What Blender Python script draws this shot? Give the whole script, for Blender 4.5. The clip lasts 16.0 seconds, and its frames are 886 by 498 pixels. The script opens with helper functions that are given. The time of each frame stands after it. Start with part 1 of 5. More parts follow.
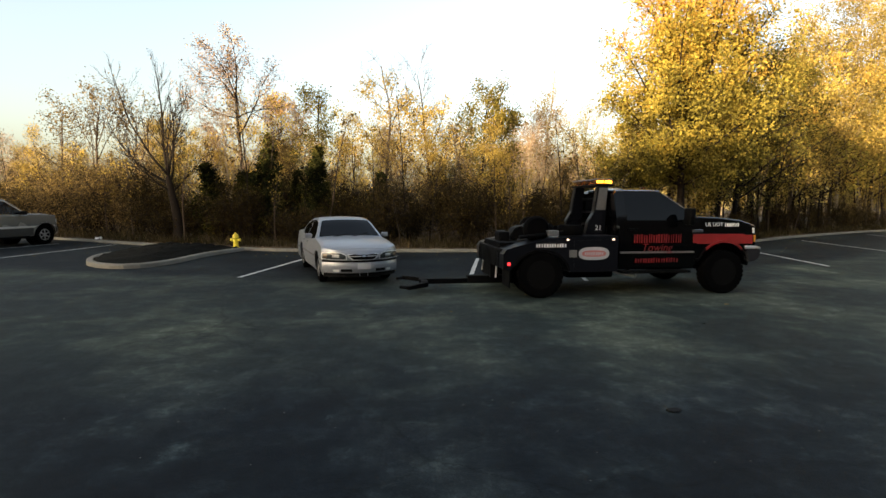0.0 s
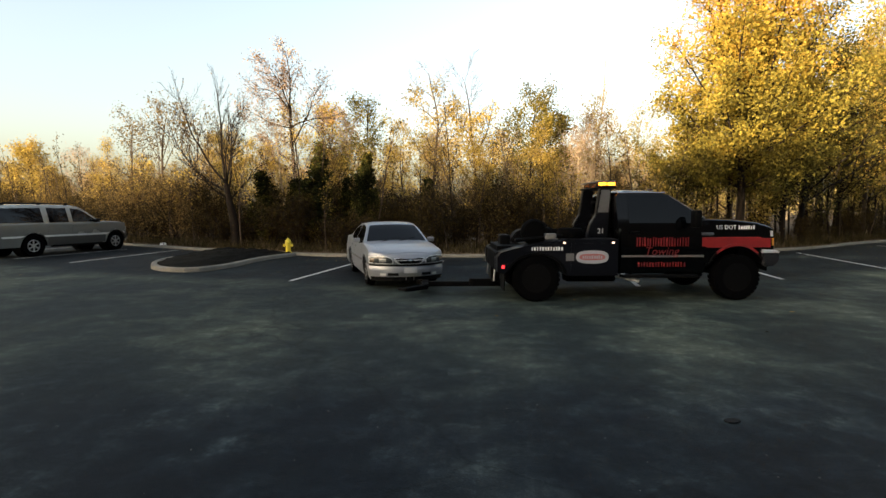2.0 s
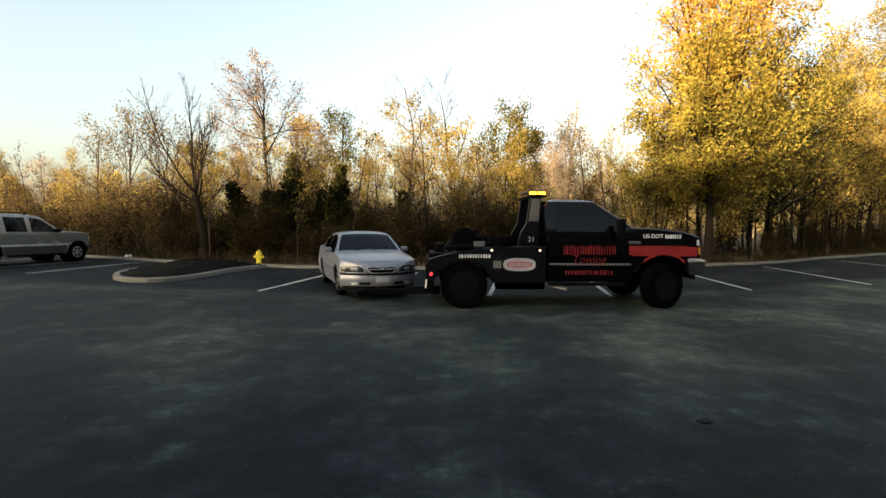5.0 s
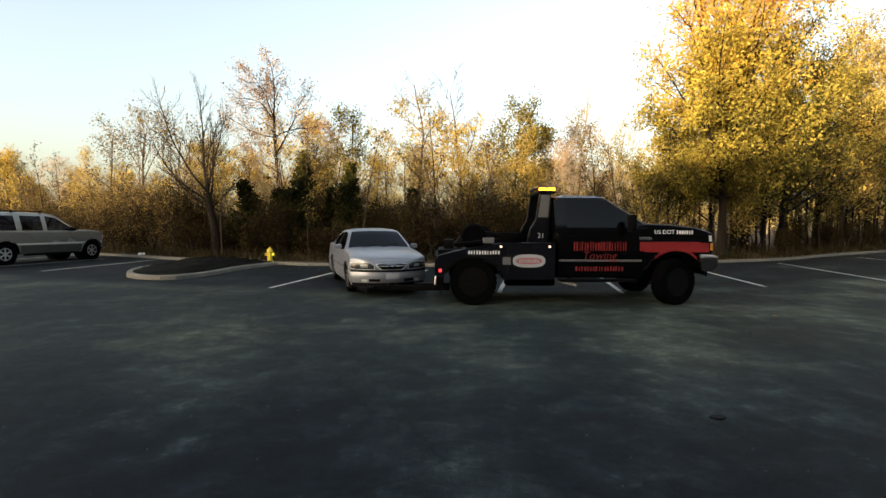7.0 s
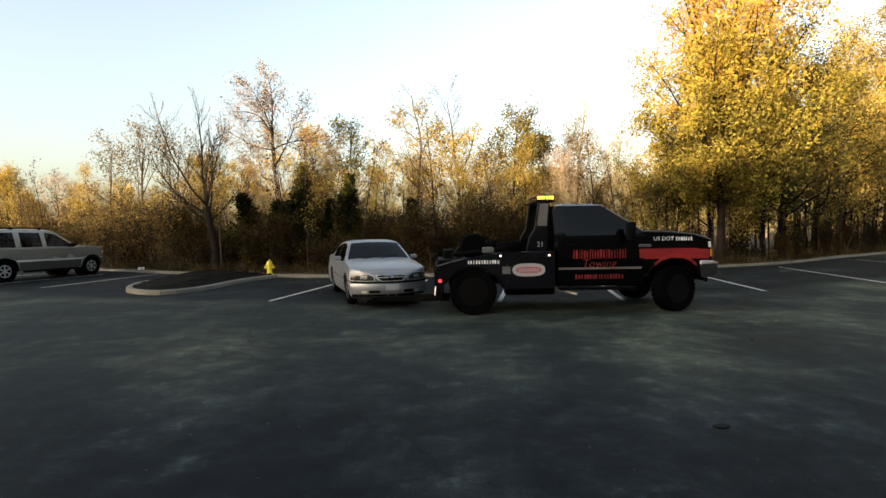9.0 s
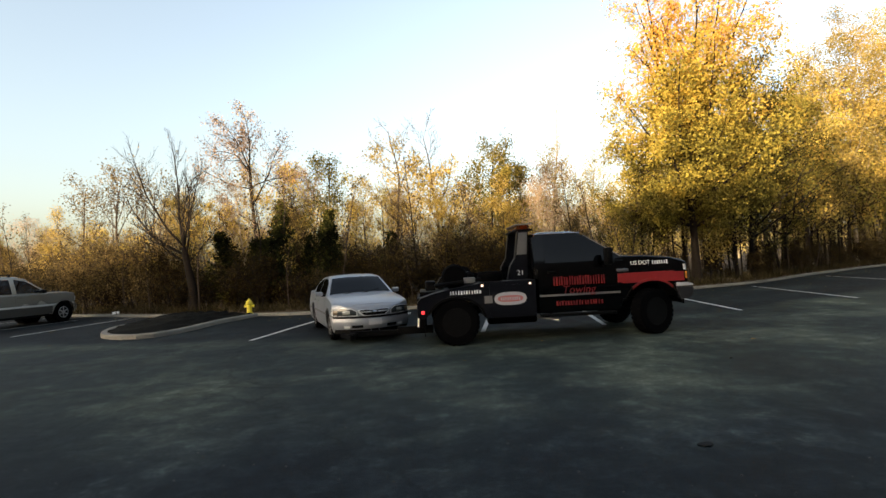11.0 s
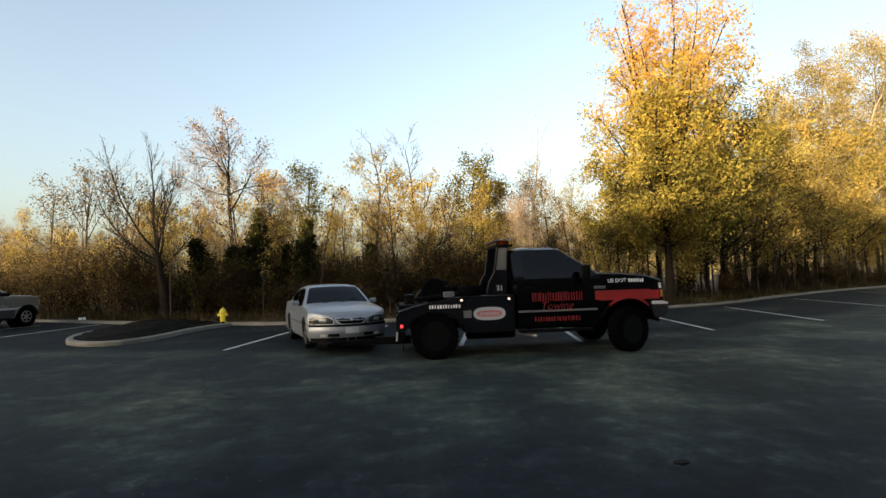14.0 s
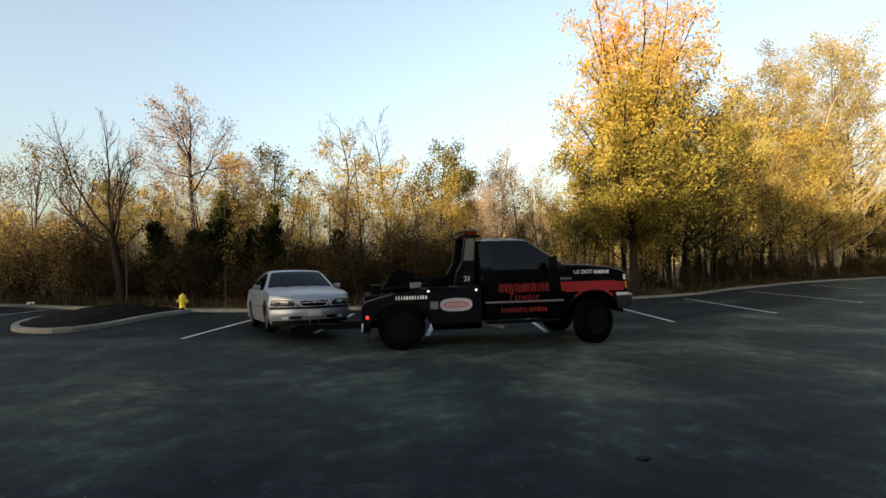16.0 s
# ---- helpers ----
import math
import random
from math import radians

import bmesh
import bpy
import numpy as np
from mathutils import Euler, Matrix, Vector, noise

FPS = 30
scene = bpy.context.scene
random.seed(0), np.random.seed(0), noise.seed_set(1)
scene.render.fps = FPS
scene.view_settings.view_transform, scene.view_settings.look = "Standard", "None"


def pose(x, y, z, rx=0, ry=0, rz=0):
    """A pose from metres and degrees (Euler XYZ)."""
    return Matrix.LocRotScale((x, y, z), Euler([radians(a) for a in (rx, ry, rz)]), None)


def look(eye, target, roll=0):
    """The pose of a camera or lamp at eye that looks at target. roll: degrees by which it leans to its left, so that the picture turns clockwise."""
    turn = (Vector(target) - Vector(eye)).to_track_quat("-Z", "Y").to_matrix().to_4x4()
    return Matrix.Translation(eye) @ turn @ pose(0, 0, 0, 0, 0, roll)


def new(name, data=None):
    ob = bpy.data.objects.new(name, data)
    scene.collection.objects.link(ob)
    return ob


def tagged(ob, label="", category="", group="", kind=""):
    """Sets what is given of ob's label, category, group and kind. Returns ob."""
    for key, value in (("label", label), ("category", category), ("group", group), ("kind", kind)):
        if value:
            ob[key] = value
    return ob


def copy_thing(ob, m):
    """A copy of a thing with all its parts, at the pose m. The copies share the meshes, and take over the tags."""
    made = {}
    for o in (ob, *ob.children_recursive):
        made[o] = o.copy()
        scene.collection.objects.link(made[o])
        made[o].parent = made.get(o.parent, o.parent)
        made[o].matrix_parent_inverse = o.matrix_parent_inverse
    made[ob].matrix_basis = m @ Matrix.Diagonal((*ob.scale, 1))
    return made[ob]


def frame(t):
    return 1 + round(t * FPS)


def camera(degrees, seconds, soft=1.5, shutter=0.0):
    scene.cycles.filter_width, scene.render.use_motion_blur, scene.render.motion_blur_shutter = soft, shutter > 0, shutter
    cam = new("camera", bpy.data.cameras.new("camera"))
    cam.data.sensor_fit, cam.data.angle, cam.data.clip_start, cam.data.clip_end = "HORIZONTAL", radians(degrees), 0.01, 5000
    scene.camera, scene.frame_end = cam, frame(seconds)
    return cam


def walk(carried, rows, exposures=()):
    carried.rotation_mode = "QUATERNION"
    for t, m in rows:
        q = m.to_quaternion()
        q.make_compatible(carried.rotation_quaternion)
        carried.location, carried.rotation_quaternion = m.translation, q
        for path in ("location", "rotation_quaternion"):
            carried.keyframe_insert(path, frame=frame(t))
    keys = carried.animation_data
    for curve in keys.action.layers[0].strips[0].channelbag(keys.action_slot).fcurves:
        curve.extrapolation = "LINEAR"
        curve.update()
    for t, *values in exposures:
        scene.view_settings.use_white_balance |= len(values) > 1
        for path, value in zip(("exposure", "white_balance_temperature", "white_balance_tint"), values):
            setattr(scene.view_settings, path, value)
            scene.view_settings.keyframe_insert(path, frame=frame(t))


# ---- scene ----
cam = camera(82.0, 16.0, 1.5)
PATH = [
    (0, (-0.094, -0.104, 1.642), (0.038, 1.884, 1.466), 0.3),
    (0.5, (-0.055, -0.07, 1.6), (-0.091, 1.923, 1.43), 1.4),
    (1, (-0.049, -0.064, 1.592), (-0.119, 1.929, 1.439), 1.9),
    (1.5, (-0.049, -0.067, 1.58), (-0.112, 1.928, 1.452), 0.9),
    (2, (-0.052, -0.071, 1.588), (-0.108, 1.922, 1.438), -0.1),
    (2.5, (-0.05, -0.066, 1.586), (-0.096, 1.929, 1.447), -0.3),
    (3, (-0.038, -0.063, 1.575), (-0.08, 1.934, 1.466), -0.2),
    (3.2, (-0.038, -0.067, 1.573), (-0.055, 1.931, 1.484), -0.1),
    (5.3, (0.029, 0.056, 1.412), (0.065, 2.054, 1.33), 0.3),
    (5.5, (0.034, 0.049, 1.411), (0.064, 2.047, 1.331), 0.2),
    (6, (0.026, 0.042, 1.414), (0.046, 2.04, 1.331), 0.3),
    (6.5, (0.024, 0.039, 1.418), (0.022, 2.037, 1.329), 0.3),
    (7, (0.02, 0.06, 1.4), (0.017, 2.058, 1.307), 0.1),
    (7.5, (0.017, 0.036, 1.417), (0.018, 2.035, 1.357), 0.2),
    (8, (0.033, 0.04, 1.409), (0.023, 2.039, 1.35), 0.4),
    (10.3, (0.023, 0.094, 1.454), (0.004, 2.093, 1.402), -3.6),
    (10.5, (0.076, 0.041, 1.416), (0.05, 2.04, 1.404), -3.8),
    (11, (0.016, -0.01, 1.424), (0.094, 1.988, 1.488), -3.0),
    (11.5, (0.007, -0.029, 1.42), (0.164, 1.963, 1.502), -1.9),
    (12, (-0.004, -0.02, 1.419), (0.174, 1.971, 1.486), -1.9),
    (12.5, (-0.007, -0.017, 1.428), (0.169, 1.974, 1.493), -1.9),
    (13, (-0.012, -0.024, 1.423), (0.164, 1.966, 1.517), -1.6),
    (13.5, (-0.03, -0.023, 1.424), (0.131, 1.967, 1.531), -1.2),
    (14, (-0.036, -0.017, 1.427), (0.13, 1.973, 1.54), -1.5),
    (14.5, (-0.027, 0.021, 1.46), (0.159, 2.008, 1.585), -2.0),
    (15, (0.0, 0.062, 1.508), (0.255, 2.043, 1.612), -4.6),
    (15.5, (0.002, 0.093, 1.495), (0.329, 2.061, 1.629), -3.5),
    (16, (-0.007, 0.1, 1.475), (0.279, 2.078, 1.536), -0.6),
]
# the picture darkens and cools a little towards the end
EXPOSURES = [(0, 1.92, 6750, 10), (8, 1.92, 6750, 10), (11, 1.84, 6600, 10), (13.5, 1.63, 6280, 9), (16, 1.55, 6250, 9)]
walk(cam, [(t, look(eye, target, roll)) for t, eye, target, roll in PATH], EXPOSURES)

# ---- world, sun, exposure ----
SUN_SIDE, SUN_HEIGHT = 223.0, 7.0     # compass turn and elevation of the sun, degrees
world = bpy.data.worlds.new("world")
scene.world = world
world.use_nodes = True
wn = world.node_tree.nodes
sky = wn.new("ShaderNodeTexSky")
sky.sky_type, sky.sun_disc = "NISHITA", False
sky.sun_elevation, sky.sun_rotation = radians(SUN_HEIGHT), radians(SUN_SIDE)
sky.air_density, sky.dust_density, sky.ozone_density = 1.0, 4.0, 1.0
wn["Background"].inputs["Strength"].default_value = 0.15
haze = wn.new("ShaderNodeHueSaturation")
haze.inputs["Saturation"].default_value, haze.inputs["Value"].default_value = 0.72, 1.2
world.node_tree.links.new(sky.outputs[0], haze.inputs["Color"])
world.node_tree.links.new(haze.outputs[0], wn["Background"].inputs["Color"])
sun = new("sun", bpy.data.lights.new("sun", "SUN"))
sun.data.energy, sun.data.angle, sun.data.color = 5.0, radians(0.5), (1.0, 0.82, 0.56)
sa, sh = radians(SUN_SIDE), radians(SUN_HEIGHT)
sun_from = Vector((math.sin(sa) * math.cos(sh), math.cos(sa) * math.cos(sh), math.sin(sh)))
sun.matrix_world = look(sun_from * 50, (0, 0, 0))



# ---- materials ----
def material(name):
    m = bpy.data.materials.new(name)
    m.use_nodes = True
    nt = m.node_tree
    return m, nt, nt.nodes["Principled BSDF"], nt.nodes["Material Output"]


def node(nt, kind, **values):
    n = nt.nodes.new(kind)
    for key, value in values.items():
        n.inputs[key.replace("_", " ")].default_value = value
    return n


def ramp(nt, fac, stops):
    n = nt.nodes.new("ShaderNodeValToRGB")
    while len(n.color_ramp.elements) < len(stops):
        n.color_ramp.elements.new(0.5)
    for e, (p, c) in zip(n.color_ramp.elements, stops):
        e.position, e.color = p, (*c, 1) if len(c) == 3 else c
    nt.links.new(fac, n.inputs[0])
    return n.outputs[0]


def coords(nt):
    return nt.nodes.new("ShaderNodeTexCoord").outputs["Object"]


def noise_tex(nt, scale, detail=4.0, rough=0.55, vec=None):
    n = node(nt, "ShaderNodeTexNoise", Scale=scale, Detail=detail, Roughness=rough)
    nt.links.new(vec or coords(nt), n.inputs["Vector"])
    return n.outputs["Fac"]


def mixed(nt, a, b, fac, mode="MIX"):
    n = nt.nodes.new("ShaderNodeMix")
    n.data_type, n.blend_type = "RGBA", mode
    for sock, v in ((n.inputs[0], fac), (n.inputs[6], a), (n.inputs[7], b)):
        if hasattr(v, "links"):
            nt.links.new(v, sock)
        else:
            sock.default_value = v if isinstance(v, (int, float)) else (*v, 1)
    return n.outputs[2]


def bump(nt, bsdf, fac, strength, distance=0.01):
    n = node(nt, "ShaderNodeBump", Strength=strength, Distance=distance)
    nt.links.new(fac, n.inputs["Height"])
    nt.links.new(n.outputs[0], bsdf.inputs["Normal"])


def plain(name, color, rough=0.5, metal=0.0, grain=60.0, vary=0.25, bumps=0.05, coat=0.0, shine=0.5):
    """A surface with fine grain and broad, faint wear."""
    m, nt, b, _ = material(name)
    fine, broad = noise_tex(nt, grain), noise_tex(nt, grain / 25, 3)
    lo = tuple(c * (1 - vary) for c in color)
    hi = tuple(min(1, c * (1 + vary)) for c in color)
    c1 = ramp(nt, fine, [(0.3, lo), (0.7, hi)])
    c2 = ramp(nt, broad, [(0.3, lo), (0.7, hi)])
    nt.links.new(mixed(nt, c1, c2, 0.5), b.inputs["Base Color"])
    r = ramp(nt, broad, [(0.3, (max(0, rough - 0.08),) * 3), (0.7, (min(1, rough + 0.08),) * 3)])
    nt.links.new(r, b.inputs["Roughness"])
    b.inputs["Metallic"].default_value = metal
    b.inputs["Coat Weight"].default_value = coat
    b.inputs["Specular IOR Level"].default_value = shine
    b.inputs["Coat Roughness"].default_value = 0.08
    if bumps:
        bump(nt, b, fine, bumps)
    return m


def leaf(name, stops, glow=0.45, turning=None):
    """Leaves: each leaf takes a colour of its own, light shines through; turning (z0, z1, amount): the crown has turned
    further at its top and is darkened as shade at its foot.
    """
    m, nt, b, out = material(name)
    geo = nt.nodes.new("ShaderNodeNewGeometry")
    info = nt.nodes.new("ShaderNodeObjectInfo")
    broad = noise_tex(nt, 0.55, 2)
    add = nt.nodes.new("ShaderNodeMath")
    add.operation = "MULTIPLY_ADD"
    nt.links.new(geo.outputs["Random Per Island"], add.inputs[0])
    add.inputs[1].default_value = 0.4
    sub = nt.nodes.new("ShaderNodeMath")
    sub.operation = "MULTIPLY_ADD"
    nt.links.new(broad, sub.inputs[0])
    sub.inputs[1].default_value, sub.inputs[2].default_value = 1.3, -0.35
    nt.links.new(sub.outputs[0], add.inputs[2])
    fac = add.outputs[0]
    if turning:
        sep = nt.nodes.new("ShaderNodeSeparateXYZ")
        nt.links.new(coords(nt), sep.inputs[0])
        rise = nt.nodes.new("ShaderNodeMapRange")
        rise.inputs["From Min"].default_value, rise.inputs["From Max"].default_value = turning[0], turning[1]
        rise.inputs["To Min"].default_value, rise.inputs["To Max"].default_value = -turning[2], turning[2]
        nt.links.new(sep.outputs[2], rise.inputs["Value"])
        more = nt.nodes.new("ShaderNodeMath")
        nt.links.new(fac, more.inputs[0])
        nt.links.new(rise.outputs[0], more.inputs[1])
        fac = more.outputs[0]
    col = ramp(nt, fac, stops)
    hue = nt.nodes.new("ShaderNodeHueSaturation")
    vary = nt.nodes.new("ShaderNodeMapRange")
    vary.inputs["To Min"].default_value, vary.inputs["To Max"].default_value = 0.75, 1.2
    nt.links.new(info.outputs["Random"], vary.inputs["Value"])
    nt.links.new(vary.outputs[0], hue.inputs["Value"])
    nt.links.new(col, hue.inputs["Color"])
    d, t = nt.nodes.new("ShaderNodeBsdfDiffuse"), nt.nodes.new("ShaderNodeBsdfTranslucent")
    mix = nt.nodes.new("ShaderNodeMixShader")
    mix.inputs[0].default_value = glow
    for n in (d, t):
        nt.links.new(hue.outputs[0], n.inputs["Color"])
    nt.links.new(d.outputs[0], mix.inputs[1])
    nt.links.new(t.outputs[0], mix.inputs[2])
    nt.links.new(mix.outputs[0], out.inputs["Surface"])
    nt.nodes.remove(b)
    return m


def asphalt_material():
    m, nt, b, _ = material("asphalt")
    v = coords(nt)
    grit, patch, worn = noise_tex(nt, 90, 3, vec=v), noise_tex(nt, 0.55, 5, 0.6, v), noise_tex(nt, 3.2, 5, 0.65, v)
    base = ramp(nt, patch, [(0.3, (0.0042, 0.0056, 0.0075)), (0.47, (0.0095, 0.0118, 0.0138)), (0.62, (0.027, 0.0295, 0.0295)), (0.8, (0.052, 0.053, 0.05))])
    gritty = ramp(nt, grit, [(0.3, (0.55,) * 3), (0.62, (1.0,) * 3), (0.76, (2.2,) * 3)])
    c = mixed(nt, base, gritty, 0.75, "MULTIPLY")
    marks = ramp(nt, worn, [(0.3, (0.6,) * 3), (0.53, (1,) * 3), (0.66, (1.8, 1.78, 1.7)), (0.8, (2.6, 2.5, 2.35))])
    c = mixed(nt, c, marks, 0.8, "MULTIPLY")
    speck = ramp(nt, noise_tex(nt, 17, 6, 0.75, v), [(0.52, (1,) * 3), (0.66, (1.9, 1.85, 1.75)), (0.78, (3.4, 3.3, 3.1))])
    c = mixed(nt, c, speck, 0.8, "MULTIPLY")
    wash = ramp(nt, noise_tex(nt, 0.16, 4, 0.6, v), [(0.36, (0.66, 0.7, 0.74)), (0.62, (1.2, 1.22, 1.12))])
    c = mixed(nt, c, wash, 1.0, "MULTIPLY")
    # darker, bluer and blotched over the near part of the lot, lighter beyond
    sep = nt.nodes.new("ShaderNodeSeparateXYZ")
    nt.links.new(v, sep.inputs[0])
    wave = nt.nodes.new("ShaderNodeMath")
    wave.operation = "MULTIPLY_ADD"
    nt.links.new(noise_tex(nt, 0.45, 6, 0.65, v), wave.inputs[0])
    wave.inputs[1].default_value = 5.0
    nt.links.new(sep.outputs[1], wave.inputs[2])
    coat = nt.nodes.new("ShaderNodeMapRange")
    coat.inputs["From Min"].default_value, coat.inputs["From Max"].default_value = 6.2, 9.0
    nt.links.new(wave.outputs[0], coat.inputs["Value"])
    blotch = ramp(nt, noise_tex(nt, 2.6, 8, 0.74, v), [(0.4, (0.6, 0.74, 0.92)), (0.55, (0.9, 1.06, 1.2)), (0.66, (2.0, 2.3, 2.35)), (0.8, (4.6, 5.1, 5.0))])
    near_tone = mixed(nt, c, blotch, 1.0, "MULTIPLY")
    far_tone = mixed(nt, c, (2.1, 2.25, 1.85), 1.0, "MULTIPLY")
    c = mixed(nt, near_tone, far_tone, coat.outputs[0])
    # paler towards the east side of the lot
    pale = nt.nodes.new("ShaderNodeMapRange")
    pale.inputs["From Min"].default_value, pale.inputs["From Max"].default_value = 0.0, 7.0
    drift = nt.nodes.new("ShaderNodeMath")
    drift.operation = "MULTIPLY_ADD"
    nt.links.new(noise_tex(nt, 0.3, 5, 0.6, v), drift.inputs[0])
    drift.inputs[1].default_value = 4.0
    nt.links.new(sep.outputs[0], drift.inputs[2])
    nt.links.new(drift.outputs[0], pale.inputs["Value"])
    c = mixed(nt, c, mixed(nt, c, (1.34, 1.33, 1.28), 1.0, "MULTIPLY"), pale.outputs[0])
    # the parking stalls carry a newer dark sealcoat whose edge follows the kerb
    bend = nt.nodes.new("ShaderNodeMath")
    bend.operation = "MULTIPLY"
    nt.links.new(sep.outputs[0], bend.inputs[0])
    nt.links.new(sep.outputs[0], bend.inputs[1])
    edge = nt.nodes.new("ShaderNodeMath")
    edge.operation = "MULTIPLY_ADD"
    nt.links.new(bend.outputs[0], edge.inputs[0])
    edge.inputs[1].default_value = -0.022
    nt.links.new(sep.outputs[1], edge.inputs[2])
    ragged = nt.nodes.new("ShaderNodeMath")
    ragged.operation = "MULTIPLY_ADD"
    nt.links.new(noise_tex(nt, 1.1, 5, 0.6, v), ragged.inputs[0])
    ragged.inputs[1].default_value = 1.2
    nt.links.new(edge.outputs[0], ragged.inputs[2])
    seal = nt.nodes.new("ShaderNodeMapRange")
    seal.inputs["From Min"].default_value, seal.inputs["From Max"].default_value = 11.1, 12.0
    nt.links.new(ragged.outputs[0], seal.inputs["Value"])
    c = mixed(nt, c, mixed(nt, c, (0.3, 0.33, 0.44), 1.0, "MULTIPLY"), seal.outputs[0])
    crack = nt.nodes.new("ShaderNodeTexVoronoi")
    crack.feature = "DISTANCE_TO_EDGE"
    crack.inputs["Scale"].default_value = 0.22
    warp = node(nt, "ShaderNodeTexNoise", Scale=1.5, Detail=5.0)
    nt.links.new(v, warp.inputs["Vector"])
    moved = nt.nodes.new("ShaderNodeVectorMath")
    moved.operation = "MULTIPLY_ADD"
    nt.links.new(warp.outputs["Color"], moved.inputs[0])
    moved.inputs[1].default_value = (0.9, 0.9, 0)
    nt.links.new(v, moved.inputs[2])
    nt.links.new(moved.outputs[0], crack.inputs["Vector"])
    line = ramp(nt, crack.outputs["Distance"], [(0.0, (0.45,) * 3), (0.006, (1,) * 3)])
    c = mixed(nt, c, line, 0.7, "MULTIPLY")
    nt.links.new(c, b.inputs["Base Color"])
    nt.links.new(ramp(nt, patch, [(0.3, (0.66,) * 3), (0.7, (0.84,) * 3)]), b.inputs["Roughness"])
    b.inputs["Specular IOR Level"].default_value = 0.09
    bump(nt, b, grit, 0.6, 0.007)
    return m


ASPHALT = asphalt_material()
CONCRETE = plain("concrete", (0.17, 0.16, 0.135), 0.9, grain=35, vary=0.35, bumps=0.3, shine=0.2)
LINE = plain("worn_line_paint", (0.42, 0.42, 0.4), 0.8, grain=25, vary=0.35)
MULCH = plain("mulch", (0.007, 0.0065, 0.0048), 0.95, grain=14, vary=0.75, bumps=1.0, shine=0.05)
LITTER_GROUND = plain("leaf_litter", (0.07, 0.047, 0.025), 0.95, grain=9, vary=0.55, bumps=0.6, shine=0.1)
BRICK = plain("dark_brick_wall", (0.16, 0.11, 0.085), 0.85, grain=12, vary=0.15)
BARK = plain("bark", (0.06, 0.044, 0.032), 0.9, grain=24, vary=0.4, bumps=0.6, shine=0.08)
BARK_PALE = plain("pale_bark", (0.27, 0.21, 0.13), 0.9, grain=24, vary=0.35, bumps=0.5, shine=0.08)
BARK_DARK = plain("dark_bark", (0.018, 0.0135, 0.01), 0.9, grain=24, vary=0.4, bumps=0.6, shine=0.08)
YELLOW = leaf("yellow_leaf", [(0.08, (0.13, 0.13, 0.03)), (0.32, (0.32, 0.27, 0.055)), (0.6, (0.52, 0.37, 0.08)), (0.88, (0.58, 0.3, 0.06))])
# olive turns to orange upwards; the dark low stops paint the crown's shade
MAPLE_LEAF = leaf("maple_leaf", [(0.0, (0.1, 0.082, 0.02)), (0.25, (0.24, 0.195, 0.04)), (0.5, (0.46, 0.34, 0.062)), (0.8, (0.56, 0.315, 0.062)), (1.0, (0.58, 0.26, 0.056))], 0.52, (3.0, 12.0, 0.36))
GOLD = leaf("golden_green_leaf", [(0.1, (0.12, 0.092, 0.03)), (0.45, (0.31, 0.22, 0.052)), (0.9, (0.54, 0.36, 0.085))])
PALE_GOLD = leaf("pale_gold_leaf", [(0.1, (0.13, 0.1, 0.032)), (0.45, (0.31, 0.235, 0.068)), (0.9, (0.5, 0.335, 0.09))])
# paler than the other leaves: sunlight is put into this colour
GAP_LEAF = leaf("sun_painted_leaf", [(0.1, (0.3, 0.24, 0.07)), (0.5, (0.55, 0.42, 0.14)), (0.9, (0.7, 0.52, 0.2))])
OLIVE = leaf("olive_leaf", [(0.1, (0.05, 0.05, 0.016)), (0.5, (0.13, 0.108, 0.028)), (0.9, (0.36, 0.26, 0.05))], 0.4)
GREEN = leaf("green_leaf", [(0.1, (0.03, 0.034, 0.012)), (0.5, (0.095, 0.08, 0.024)), (0.9, (0.36, 0.25, 0.05))], 0.35)
BROWN = leaf("brown_leaf", [(0.1, (0.05, 0.037, 0.017)), (0.5, (0.135, 0.094, 0.038)), (0.9, (0.35, 0.24, 0.09))], 0.35)
# brown leaf darkened for the undergrowth: the wood's shade is in the colour
UNDER_SHADED = leaf("shaded_undergrowth_leaf", [(0.1, (0.015, 0.0125, 0.006)), (0.5, (0.045, 0.033, 0.0135)), (0.9, (0.11, 0.076, 0.028))], 0.25)
PINK = leaf("rusty_pink_leaf", [(0.1, (0.16, 0.105, 0.075)), (0.5, (0.3, 0.2, 0.13)), (0.9, (0.42, 0.29, 0.17))], 0.3)
JUNIPER = leaf("juniper_needle", [(0.1, (0.007, 0.0085, 0.004)), (0.5, (0.028, 0.03, 0.01)), (0.9, (0.17, 0.135, 0.028))], 0.15)
GRASS = leaf("dry_grass", [(0.1, (0.02, 0.018, 0.008)), (0.5, (0.048, 0.038, 0.018)), (0.9, (0.11, 0.083, 0.04))], 0.2)
BLACK_PAINT = plain("black_truck_paint", (0.0007, 0.0008, 0.001), 0.16, grain=8, vary=0.3, bumps=0, coat=0.05, shine=0.22)
NAVY_PAINT = plain("dark_navy_paint", (0.0028, 0.0033, 0.0052), 0.3, grain=8, vary=0.3, bumps=0, coat=0.04, shine=0.2)
SILVER_PAINT = plain("silver_paint", (0.21, 0.225, 0.25), 0.36, 0.4, grain=6, vary=0.06, bumps=0, coat=0.25)
PEWTER_PAINT = plain("pewter_paint", (0.3, 0.295, 0.265), 0.24, 0.55, grain=6, vary=0.08, bumps=0, coat=0.4)
CLADDING = plain("grey_cladding", (0.05, 0.048, 0.043), 0.45, grain=12, vary=0.15, bumps=0)
RED_PAINT = plain("red_paint", (0.17, 0.009, 0.009), 0.35, grain=9, vary=0.2, bumps=0, coat=0.4)
RED_LETTER = plain("red_lettering", (0.12, 0.006, 0.007), 0.4, grain=20, vary=0.2, bumps=0)
